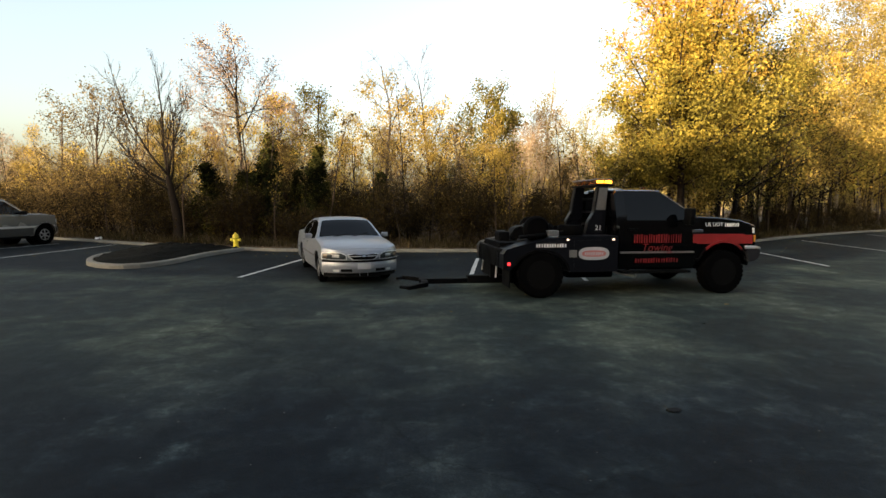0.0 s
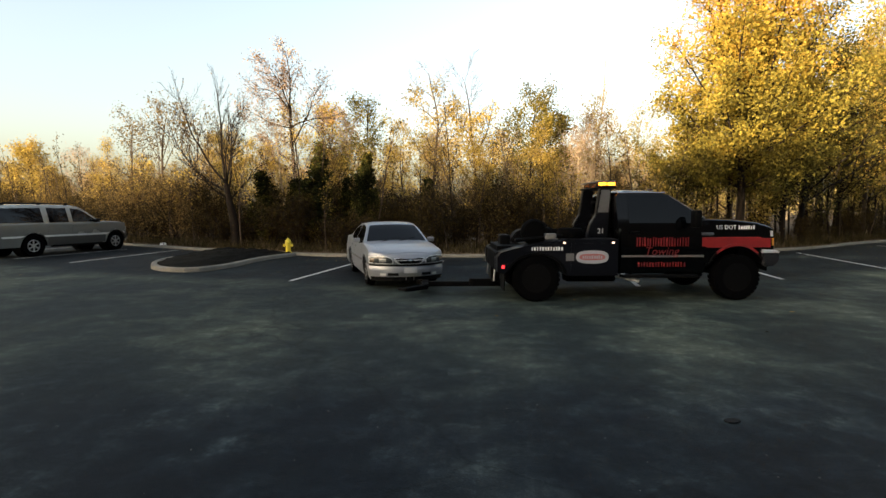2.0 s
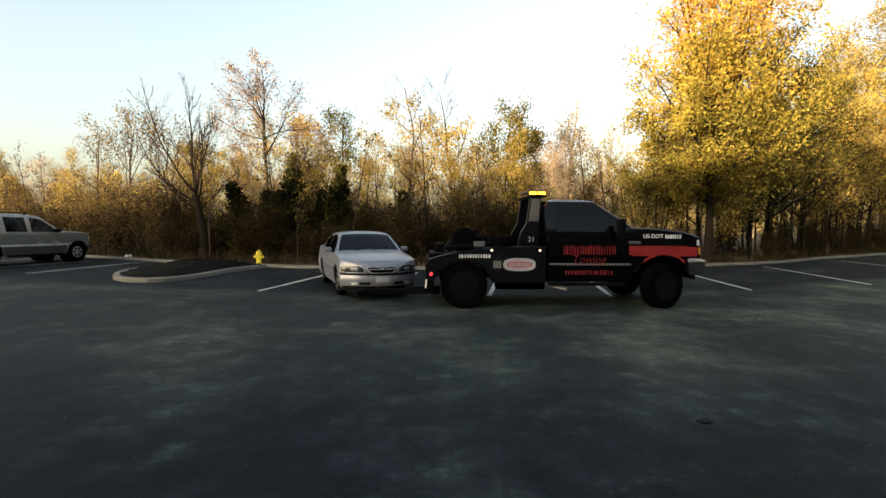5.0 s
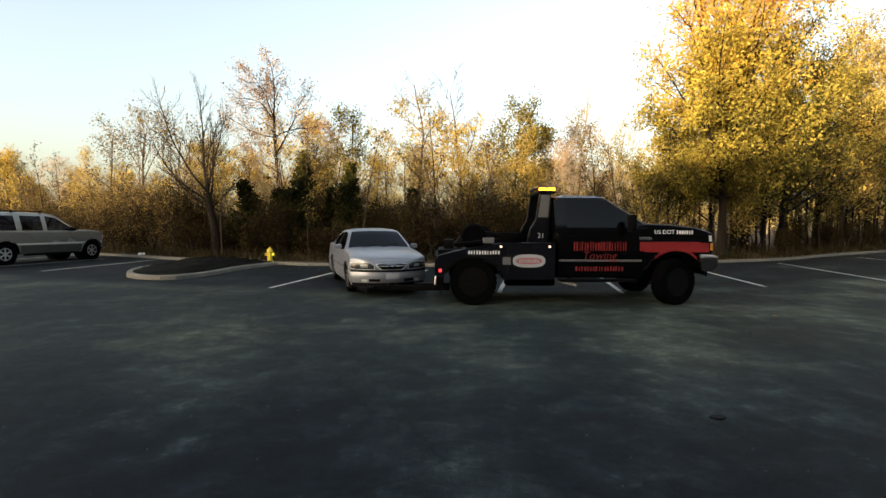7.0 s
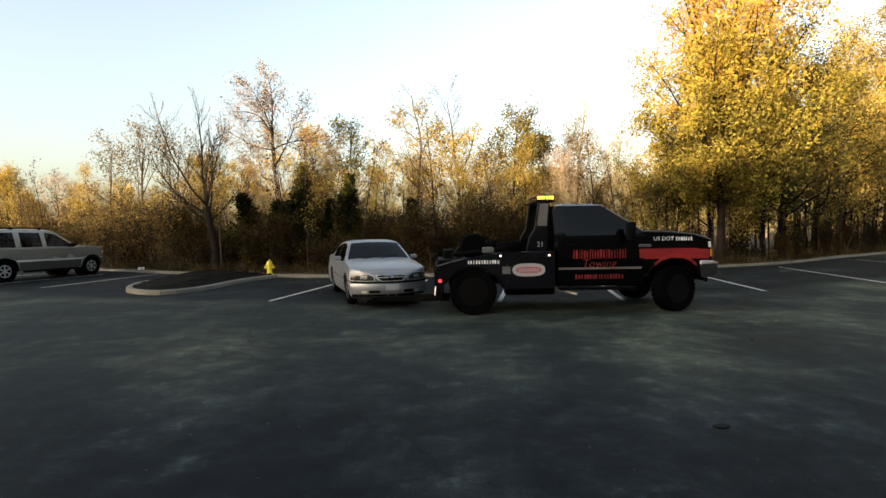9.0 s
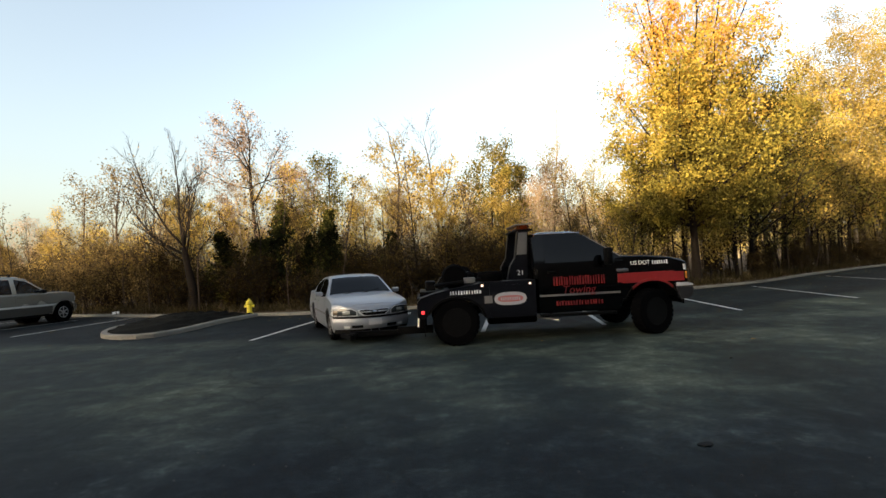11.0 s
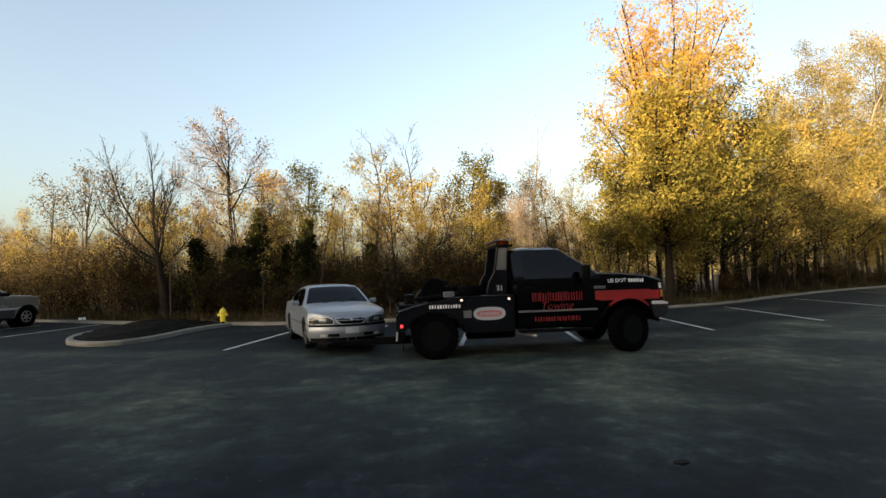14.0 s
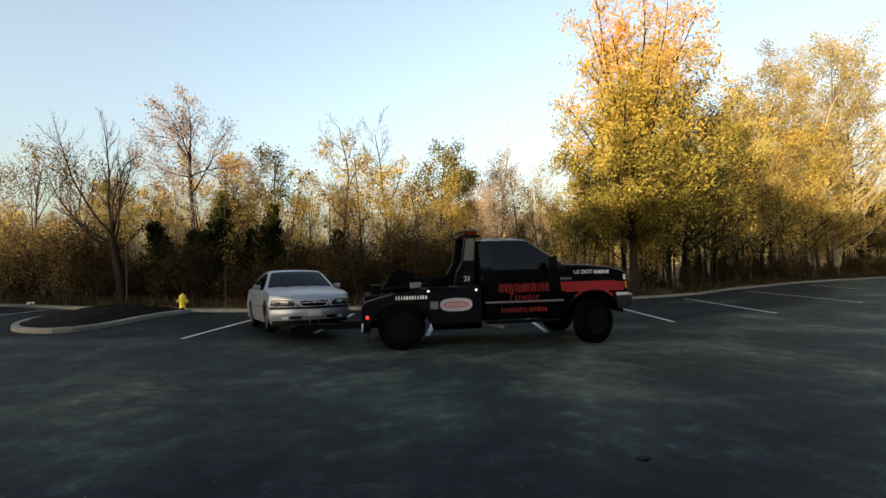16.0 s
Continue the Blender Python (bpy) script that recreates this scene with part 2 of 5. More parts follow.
WHITE_LETTER = plain("white_lettering", (0.75, 0.75, 0.73), 0.5, grain=20, vary=0.1, bumps=0)
GREY_TRIM = plain("grey_trim", (0.1, 0.1, 0.1), 0.5, grain=20, vary=0.2)
BLACK_PLASTIC = plain("black_plastic", (0.0018, 0.0018, 0.0018), 0.6, grain=60, vary=0.3, shine=0.08)
RUBBER = plain("tyre_rubber", (0.0015, 0.0015, 0.0016), 0.85, grain=50, vary=0.35, bumps=0.2, shine=0.03)
STEEL = plain("dark_steel", (0.0028, 0.0028, 0.003), 0.55, 0.0, grain=30, vary=0.4, bumps=0.1, shine=0.04)
BUMPER = plain("bumper_metal", (0.62, 0.63, 0.65), 0.3, 0.35, grain=20, vary=0.05, bumps=0)
DULL_CHROME = plain("dull_chrome", (0.028, 0.03, 0.034), 0.3, 0.5, grain=20, vary=0.1, bumps=0)
CHROME = plain("chrome", (0.75, 0.75, 0.76), 0.14, 1.0, grain=20, vary=0.05, bumps=0)
ALLOY = plain("alloy", (0.5, 0.5, 0.5), 0.35, 0.8, grain=20, vary=0.1, bumps=0)
HYDRANT = plain("yellow_hydrant_paint", (0.62, 0.5, 0.03), 0.45, grain=25, vary=0.15, bumps=0.1)
STAIN = plain("dried_tar", (0.008, 0.0085, 0.009), 0.8, grain=40, vary=0.4, bumps=0.3, shine=0.1)
PEBBLE = plain("pale_gravel", (0.1, 0.1, 0.095), 0.9, grain=30, vary=0.3, shine=0.1)
PALE_TRIM = plain("pale_moulding", (0.62, 0.61, 0.57), 0.35, 0.2, grain=20, vary=0.08, bumps=0)
PAPER = plain("white_paper", (0.8, 0.8, 0.78), 0.8, grain=25, vary=0.1)
PINK_MARK = plain("faded_red_mark", (0.3, 0.1, 0.1), 0.5, grain=20, vary=0.2, bumps=0)
PLATE = plain("plate_white", (0.3, 0.31, 0.33), 0.5, grain=20, vary=0.1, bumps=0)


def glass(name, tint, rough=0.03, clear=0.0, shine=0.5):
    m, nt, b, out = material(name)
    b.inputs["Base Color"].default_value = (*tint, 1)
    b.inputs["Roughness"].default_value = rough
    b.inputs["IOR"].default_value = 1.5
    b.inputs["Transmission Weight"].default_value = clear
    b.inputs["Specular IOR Level"].default_value = shine
    return m


TINTED = glass("tinted_glass", (0.001, 0.0014, 0.0022), shine=0.2)
LENS = glass("lamp_lens", (0.03, 0.034, 0.034), 0.16, shine=0.5)
CLEAR_LAMP = glass("clear_corner_lamp", (0.5, 0.5, 0.48), 0.15)
TURN_LENS = glass("turn_lens", (0.5, 0.2, 0.03), 0.2)
RED_LENS = glass("red_lens", (0.35, 0.015, 0.012), 0.15)
LAMP_BOWL = glass("lamp_bowl", (0.22, 0.23, 0.22), 0.2, shine=0.5)
TURN_DULL = glass("dull_turn_lens", (0.12, 0.09, 0.06), 0.25)
AMBER_LENS = glass("amber_lens", (0.08, 0.025, 0.006), 0.25)


def glowing(name, color, strength):
    m, nt, b, _ = material(name)
    b.inputs["Base Color"].default_value = (*color, 1)
    b.inputs["Emission Color"].default_value = (*color, 1)
    b.inputs["Emission Strength"].default_value = strength
    return m


AMBER_GLOW = glowing("amber_glow", (1.0, 0.3, 0.02), 2.4)
RED_GLOW = glowing("red_glow", (1.0, 0.04, 0.05), 0.5)
WARM_GLOW = glowing("warm_marker_glow", (1.0, 0.7, 0.5), 0.5)


# ---- mesh helpers ----
def part(name, bm, mat, parent=None, label="", at=None, smooth=False):
    """Links a bmesh (or a ready mesh) as one object."""
    if isinstance(bm, bpy.types.Mesh):
        me = bm
    else:
        me = bpy.data.meshes.new(name)
        bmesh.ops.recalc_face_normals(bm, faces=bm.faces[:])
        bm.to_mesh(me)
        bm.free()
    if smooth:
        me.polygons.foreach_set("use_smooth", [True] * len(me.polygons))
        if smooth != "all":
            me.set_sharp_from_angle(angle=radians(35))
    if mat and not me.materials:
        me.materials.append(mat)
    ob = new(name, me)
    if parent:
        ob.parent = parent
    if at is not None:
        ob.matrix_basis = at
    if label:
        tagged(ob, label)
    return ob


def box(sx, sy, sz, x=0, y=0, z=0, bevel=0.0, turn=None, bm=None):
    """A box of the given size about its centre."""
    own = bmesh.new()
    bmesh.ops.create_cube(own, size=1, matrix=Matrix.Diagonal((sx, sy, sz, 1)))
    if bevel:
        bmesh.ops.bevel(own, geom=own.edges[:], offset=bevel, segments=2, affect="EDGES", profile=0.6)
    own.transform(Matrix.Translation((x, y, z)) @ (turn or Matrix()))
    return joined(bm, own)


def joined(bm, own):
    if bm is None:
        return own
    me = bpy.data.meshes.new("tmp")
    own.to_mesh(me)
    own.free()
    bm.from_mesh(me)
    bpy.data.meshes.remove(me)
    return bm


def prism(points, y0, y1, bevel=0.0, bm=None):
    """A plate: the outline points (x, z) drawn out from y0 to y1."""
    own = bmesh.new()
    a = [own.verts.new((x, y0, z)) for x, z in points]
    b = [own.verts.new((x, y1, z)) for x, z in points]
    n = len(points)
    own.faces.new(a)
    own.faces.new(b[::-1])
    for i in range(n):
        own.faces.new((a[i], b[i], b[(i + 1) % n], a[(i + 1) % n]))
    if bevel:
        bmesh.ops.recalc_face_normals(own, faces=own.faces[:])
        bmesh.ops.bevel(own, geom=own.edges[:], offset=bevel, segments=2, affect="EDGES")
    return joined(bm, own)


def lathe(profile, n=32, bm=None, axis="Y"):
    """Turns the profile (radius, along) about an axis."""
    own = bmesh.new()
    rings = []
    for r, y in profile:
        ring = []
        for k in range(n):
            a = 2 * math.pi * k / n
            c, s = r * math.cos(a), r * math.sin(a)
            ring.append(own.verts.new((c, y, s) if axis == "Y" else (c, s, y)))
        rings.append(ring)
    for p, q in zip(rings, rings[1:]):
        for k in range(n):
            own.faces.new((p[k], p[(k + 1) % n], q[(k + 1) % n], q[k]))
    for ring in (rings[0], rings[-1]):
        if n > 2:
            own.faces.new(ring)
    return joined(bm, own)


def rod(p, q, r, n=8, bm=None, r2=None):
    """A round bar from p to q."""
    p, q = Vector(p), Vector(q)
    own = bmesh.new()
    bmesh.ops.create_cone(own, cap_ends=True, segments=n, radius1=r, radius2=r2 if r2 is not None else r, depth=(q - p).length)
    own.transform(Matrix.Translation((p + q) / 2) @ (q - p).to_track_quat("Z", "Y").to_matrix().to_4x4())
    return joined(bm, own)


def grid(rows, closed_ends=False, bm=None):
    """A sheet through rows of points."""
    own = bmesh.new()
    vs = [[own.verts.new(p) for p in row] for row in rows]
    for a, b in zip(vs, vs[1:]):
        for i in range(len(a) - 1):
            own.faces.new((a[i], a[i + 1], b[i + 1], b[i]))
    if closed_ends:
        own.faces.new(vs[0])
        own.faces.new(vs[-1])
    return joined(bm, own)


def empty(name, m=None):
    ob = new(name)
    ob.empty_display_size = 0.2
    if m is not None:
        ob.matrix_basis = m
    return ob


def fast_mesh(name, verts, faces):
    """A mesh from an array of points and an array of equal-sided faces."""
    verts, faces = np.asarray(verts, dtype=np.float32), np.asarray(faces, dtype=np.int32)
    me = bpy.data.meshes.new(name)
    k = faces.shape[1]
    me.vertices.add(len(verts))
    me.vertices.foreach_set("co", verts.ravel())
    me.loops.add(faces.size)
    me.loops.foreach_set("vertex_index", faces.ravel())
    me.polygons.add(len(faces))
    me.polygons.foreach_set("loop_start", np.arange(0, faces.size, k, dtype=np.int32))
    me.update(calc_edges=True)
    return me

# ---- the ground, kerb and island ----
KERB = [(-110, 62), (-60, 45), (-38, 34), (-24, 27.6), (-15.9, 23.4), (-9.4, 19.5), (-5.3, 17.75), (-3.8, 17.4), (2, 17.2), (7, 17.9), (10.8, 19.4), (14.3, 21.0), (18.8, 24.2), (26.4, 28.9), (33, 32.3), (40.7, 35.7), (60, 44), (120, 66)]


def smooth_line(points, step=0.6):
    """A smooth line through the points."""
    out = []
    p = [Vector((*q, 0)) for q in points]
    p = [2 * p[0] - p[1]] + p + [2 * p[-1] - p[-2]]
    for a, b, c, d in zip(p, p[1:], p[2:], p[3:]):
        n = max(2, int((c - b).length / step))
        for i in range(n):
            t = i / n
            out.append(0.5 * ((2 * b) + (c - a) * t + (2 * a - 5 * b + 4 * c - d) * t * t + (3 * b - a - 3 * c + d) * t ** 3))
    out.append(p[-2])
    return out


KERB_LINE = smooth_line(KERB)


def kerb_y(x):
    """How far off the kerb runs at x."""
    return float(np.interp(x, [p.x for p in KERB_LINE], [p.y for p in KERB_LINE]))


def lay_ground():
    bm = bmesh.new()
    bmesh.ops.create_grid(bm, x_segments=8, y_segments=8, size=1500)
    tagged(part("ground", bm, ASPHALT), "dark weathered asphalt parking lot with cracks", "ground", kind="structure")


def lay_woodland_floor():
    rng = np.random.default_rng(5)
    rows = []
    for d in (0.16, 0.5, 1.2, 2.5, 4, 7, 11, 16, 24, 40, 80, 200, 900):
        row = []
        for p in KERB_LINE[::2]:
            z = 0.10 + 0.03 * min(d, 3) + (0.06 * rng.standard_normal() if d > 1 else 0.01 * rng.standard_normal())
            row.append((p.x * (1 + d / 160), p.y + d, max(0.06, z)))
        rows.append(row)
    tagged(part("woodland_floor", grid(rows), LITTER_GROUND, smooth="all"), "leaf-strewn brown earth under the trees", "ground", kind="structure")


def kerb_blocks(name, line, label, width=0.16, height=0.13, inward=1, length=3.0):
    """A kerb cast in lengths, with open joints between them."""
    owner = tagged(empty(name), label, "kerb", kind="structure")
    run, piece = 0.0, [line[0]]
    pieces = []
    for a, b in zip(line, line[1:]):
        piece.append(b)
        run += (b - a).length
        if run >= length:
            pieces.append(piece)
            piece, run = [b], 0.0
    if len(piece) > 1:
        pieces.append(piece)
    rng = random.Random(3)
    for piece in pieces:
        rows = []
        dz = rng.uniform(-0.008, 0.008)
        for i, p in enumerate(piece):
            a, b = piece[max(0, i - 1)], piece[min(len(piece) - 1, i + 1)]
            along = (b - a).normalized()
            side = Vector((-along.y, along.x, 0)) * inward
            q = p + along * (0.008 if i == 0 else -0.008 if i == len(piece) - 1 else 0)
            h = height + dz
            prof = [(0, -0.02), (0.0, h - 0.035), (0.012, h - 0.01), (0.035, h), (width - 0.02, h), (width, h - 0.02), (width, -0.02)]
            rows.append([q + side * u + Vector((0, 0, z)) for u, z in prof])
        part("kerb_block", grid(rows, True), CONCRETE, owner)
    return owner


def lay_island():
    outline = [(-9.0, 19.3), (-9.2, 17.6), (-9.35, 16.0), (-9.05, 14.7), (-8.35, 13.5), (-7.5, 12.92), (-6.8, 13.0), (-6.4, 14.0), (-6.25, 16.0), (-5.75, 17.75)]
    line = smooth_line(outline, 0.35)
    kerb_blocks("island_kerb", line, "worn concrete kerb round a planting island", 0.16, 0.12, 1, 2.2)
    inner = []
    for i, p in enumerate(line):
        a, b = line[max(0, i - 1)], line[min(len(line) - 1, i + 1)]
        al = (b - a).normalized()
        inner.append(p + Vector((-al.y, al.x, 0)) * 0.16)
    rng = random.Random(9)
    centre = Vector((-7.6, 16.6, 0))
    rows = []
    for k in range(17):
        f = k / 16
        rows.append([p.lerp(centre, f) + Vector((0, 0, 0.11 + 0.24 * math.sin(f * math.pi / 2) + rng.uniform(-0.035, 0.035))) for p in inner])
    tagged(part("mulch_bed", grid(rows), MULCH, smooth="all"), "dark bark mulch mounded inside the island kerb", "ground", kind="structure")


def lay_lines():
    lines = [((-12.05, 15.3), (-11.45, 20.4)), ((-14.9, 16.5), (-13.9, 20.9)), ((-17.9, 18.2), (-16.8, 23.3)), ((-3.85, 11.33), (-3.15, 15.4)), ((-1.2, 11.6), (-0.5, 16.0)), ((1.17, 10.6), (1.98, 15.2)), ((3.74, 10.6), (4.5, 15.2)),
             ((7.42, 11.75), (8.2, 16.9)), ((11.35, 13.0), (12.6, 19.2)), ((16.95, 15.6), (18.6, 23.0)), ((24.6, 22.6), (26.5, 27.8))]
    rng = random.Random(2)
    for (x0, y0), (x1, y1) in lines:
        a, b = Vector((x0, y0, 0)), Vector((x1, y1, 0))
        al = (b - a).normalized()
        side = Vector((-al.y, al.x, 0))
        n = int((b - a).length / 0.12)
        rows = []
        for i in range(n + 1):
            p = a.lerp(b, i / n) + Vector((0, 0, 0.004))
            w = 0.05 + rng.uniform(-0.007, 0.005)
            rows.append([p - side * w, p + side * (0.05 + rng.uniform(-0.007, 0.005))])
        tagged(part("parking_line", grid(rows), LINE), "worn white painted parking line", "marking", "parking lines", "structure")


def close_behind():
    """Unseen plain building walls behind the camera, added to keep sun off the lot."""
    # the tops step up where the shade line stands higher on the trees
    for name, a, b, top in (("shade_wall_south_west", (-260, -79), (-57.5, -34.6), 12.6), ("shade_wall_south", (-57.5, -34.6), (-29, -28.34), 12.2), ("shade_wall_south_east", (-29, -28.34), (60, -8.8), 15.4)):
        bm = grid([[(*a, z), (*b, z)] for z in (0, top)])
        ret = bmesh.ops.extrude_face_region(bm, geom=bm.faces[:])
        bmesh.ops.translate(bm, verts=[v for v in ret["geom"] if isinstance(v, bmesh.types.BMVert)], vec=(2, -14, 0))
        tagged(part(name, bm, BRICK), "plain dark brick wall out of view, added for shade", "wall", kind="structure")


lay_ground()
lay_woodland_floor()
kerb_blocks("kerb", [p for p in KERB_LINE if -62 < p.x < 62], "pale concrete kerb along the edge of the lot", height=0.1)
lay_island()
lay_lines()
close_behind()


# ---- trees ----
def unit(rng):
    v = rng.standard_normal(3)
    return v / np.linalg.norm(v)


class Growth:
    """Collects the limbs and the leaf places of one tree."""

    def __init__(self, seed):
        self.rng = np.random.default_rng(seed)
        self.tubes, self.spots = [], []

    def limb(self, p, d, length, r, level, spec):
        rng = self.rng
        n = max(3, int(length / spec["step"][level]) + 1)
        pts, rads = [np.array(p)], [r]
        d = np.array(d) / np.linalg.norm(d)
        for i in range(n):
            d = d + rng.standard_normal(3) * spec["wander"][level] + np.array((0, 0, spec["rise"][level]))
            d = d / np.linalg.norm(d)
            pts.append(pts[-1] + d * length / n)
            rads.append(max(0.004, r * (1 - (i + 1) / n * spec["taper"][level])))
        self.tubes.append((np.array(pts), np.array(rads), (7, 5, 4, 3)[min(level, 3)]))
        last = level == len(spec["count"])
        if last or level >= spec["leafy"]:
            self.spots.extend(pts[1:])
            self.spots.extend((a + b) / 2 for a, b in zip(pts[1:], pts[2:]))
        if last:
            return
        count = spec["count"][level]
        for k in range(count):
            f = spec["from"][level] + (1 - spec["from"][level]) * ((k + rng.uniform(0, 1)) / count)
            i = min(int(f * n), n - 1)
            q = pts[i] + (pts[i + 1] - pts[i]) * (f * n - i)
            along = (pts[i + 1] - pts[i]) / np.linalg.norm(pts[i + 1] - pts[i])
            turn = (k * 2.4 + rng.uniform(-0.6, 0.6)) if level == 0 else rng.uniform(0, 6.28)
            side = np.cross(along, unit(rng)) if level else np.array((math.cos(turn), math.sin(turn), 0))
            side = side / (np.linalg.norm(side) + 1e-9)
            a = radians(spec["angle"][level] + rng.uniform(-12, 12))
            shape = spec["shape"](f) if level == 0 else 1 - 0.5 * f
            self.limb(q, along * math.cos(a) + side * math.sin(a), length * spec["ratio"][level] * shape * rng.uniform(0.75, 1.2), max(0.006, rads[i] * spec["thin"][level]), level + 1, spec)

    def wood(self):
        verts, faces, base = [], [], 0
        for pts, rads, k in self.tubes:
            d = np.gradient(pts, axis=0)
            d /= np.linalg.norm(d, axis=1)[:, None] + 1e-9
            ref = np.where(np.abs(d[:, 2:3]) > 0.9, np.array([[1.0, 0, 0]]), np.array([[0, 0, 1.0]]))
            u = np.cross(d, ref)
            u /= np.linalg.norm(u, axis=1)[:, None] + 1e-9
            v = np.cross(d, u)
            a = np.arange(k) * 2 * np.pi / k
            ring = pts[:, None] + rads[:, None, None] * (np.cos(a)[None, :, None] * u[:, None] + np.sin(a)[None, :, None] * v[:, None])
            verts.append(ring.reshape(-1, 3))
            m = len(pts)
            i, j = np.meshgrid(np.arange(m - 1), np.arange(k), indexing="ij")
            f = np.stack([i * k + j, i * k + (j + 1) % k, (i + 1) * k + (j + 1) % k, (i + 1) * k + j], -1).reshape(-1, 4) + base
            faces.append(f)
            base += m * k
        me = fast_mesh("trunk", np.concatenate(verts), np.concatenate(faces))
        me.polygons.foreach_set("use_smooth", [True] * len(me.polygons))
        return me

    def leaves(self, number, size, spread, low=0.0, top=99.0):
        return leaf_cloud(self.rng, np.array([s for s in self.spots if low < s[2] < top]), number, size, spread)


def leaf_cloud(rng, spots, number, size, spread, thin=0.62):
    """Many small pointed leaves scattered about the given places."""
    c = spots[rng.integers(0, len(spots), number)] + rng.standard_normal((number, 3)) * spread
    u = rng.standard_normal((number, 3))
    u /= np.linalg.norm(u, axis=1)[:, None]
    v = np.cross(u, rng.standard_normal((number, 3)))
    v /= np.linalg.norm(v, axis=1)[:, None] + 1e-9
    s = (size * rng.uniform(0.6, 1.3, number))[:, None] / 2
    w = np.cross(u, v) * s * 0.3
    verts = np.stack([c - u * s, c + v * s * thin + w, c + u * s, c - v * s * thin + w], 1).reshape(-1, 3)
    return fast_mesh("crown", verts, np.arange(number * 4).reshape(-1, 4))


def spec(count, angle, ratio, thin=(0.5, 0.55, 0.6), step=(0.6, 0.35, 0.25, 0.2), wander=(0.05, 0.12, 0.16, 0.2), rise=(0.03, 0.06, 0.05, 0.02), taper=(0.8, 0.8, 0.8, 0.85), start=(0.25, 0.2, 0.15), leafy=2, shape=None):
    return {"count": count, "angle": angle, "ratio": ratio, "thin": thin, "step": step, "wander": wander, "rise": rise, "taper": taper, "from": start, "leafy": leafy, "shape": shape or (lambda f: 1.1 - 0.7 * f)}


def tree(name, seed, height, radius, s, leaves, label, bark=BARK, lean=(0, 0), stems=1, low=0.0, bare_above=99.0):
    """A tree with a trunk of limbs and a crown of leaves: leaves is (number, size, spread, material) or None."""
    g = Growth(seed)
    for k in range(stems):
        a = k * 6.28 / stems + seed
        off = 0.0 if stems == 1 else 0.22
        d = (lean[0] + off * math.cos(a), lean[1] + off * math.sin(a), 1)
        g.limb((0.06 * math.cos(a) * (stems > 1), 0.06 * math.sin(a) * (stems > 1), -0.1), d, height * (1 if k == 0 else g.rng.uniform(0.75, 0.98)), radius * (1 if stems == 1 else 0.75), 0, s)
    ob = tagged(empty(name), label, "shrub" if name == "shrub" else "tree", GROUPS.get(name, ""))
    part("trunk", g.wood(), bark, ob)
    if leaves:
        number, size, spread, mat = leaves
        part("crown", g.leaves(number, size, spread, low, bare_above), mat, ob)
    return ob


def leader_tree(name, seed, trunk, leaders, s, leaves, label, bark):
    """A tree whose main limbs are set one by one: trunk (height, radius, lean), leaders (height, direction, length, radius)."""
    g = Growth(seed)
    height, radius, lean = trunk
    n = 9
    pts = np.array([(lean * height * f + 0.05 * math.sin(5 * f), 0.04 * math.sin(4 * f), height * f - 0.1) for f in np.linspace(0, 1, n)])
    flare = np.array([radius * (1.45 if k == 0 else 1.15 if k == 1 else 1.0) * (1 - 0.5 * k / (n - 1)) for k in range(n)])
    g.tubes.append((pts, flare, 9))
    for z, d, length, r in leaders:
        i = min(n - 1, int(round((z + 0.1) / height * (n - 1))))
        g.limb(pts[i], d, length, r, 1, s)
    ob = tagged(empty(name), label, "tree", GROUPS.get(name, ""))
    part("trunk", g.wood(), bark, ob)
    number, size, spread, mat = leaves
    part("crown", g.leaves(number, size, spread), mat, ob)
    return ob


def put(ob, x, y, turn=0.0, size=1.0, tall=1.0):
    ob.matrix_basis = Matrix.LocRotScale((x, y, 0.1), Euler((0, 0, turn)), (size, size, size * tall))
    return ob


def again(ob, x, y, turn, size=1.0, group=""):
    c = copy_thing(ob, pose(x, y, 0.1, 0, 0, math.degrees(turn)))
    c.scale = (size, size, size)
    return c


GROUPS = {"shrub": "shrubs along the wood's edge", "woodland_tree": "trees of the wood", "juniper_tree": "junipers behind the kerb", "sapling": "saplings at the wood's edge"}
MAPLE = spec((32, 9, 4), (56, 40, 40), (0.48, 0.34, 0.4), start=(0.19, 0.25, 0.2), rise=(0.02, 0.04, 0.03, 0.0), wander=(0.02, 0.1, 0.15, 0.2), shape=lambda f: 1.05 - 0.8 * f ** 1.3)
SLIM = spec((15, 7, 4), (48, 45, 42), (0.34, 0.42, 0.45), start=(0.16, 0.2, 0.2), rise=(0.02, 0.06, 0.04, 0.02), wander=(0.06, 0.15, 0.18, 0.2), shape=lambda f: 1.15 - 0.6 * f)
BARE = spec((9, 7, 5), (32, 30, 32), (0.62, 0.45, 0.45), start=(0.25, 0.25, 0.2), rise=(0.02, 0.07, 0.06, 0.03), wander=(0.05, 0.09, 0.12, 0.14), shape=lambda f: 1.15 - 0.75 * f)
TALL = spec((13, 7, 4), (48, 45, 42), (0.3, 0.42, 0.45), start=(0.42, 0.2, 0.2), rise=(0.02, 0.06, 0.04, 0.02), wander=(0.05, 0.15, 0.18, 0.2), shape=lambda f: 1.15 - 0.6 * f)
TWIGGY = spec((14, 9, 6), (42, 36, 32), (0.4, 0.45, 0.5), start=(0.25, 0.2, 0.15), rise=(0.03, 0.06, 0.07, 0.05))
BUSH = spec((10, 7, 4), (48, 45, 45), (0.55, 0.5, 0.5), start=(0.08, 0.1, 0.1), step=(0.3, 0.2, 0.15, 0.12), rise=(0.0, 0.04, 0.02, 0))
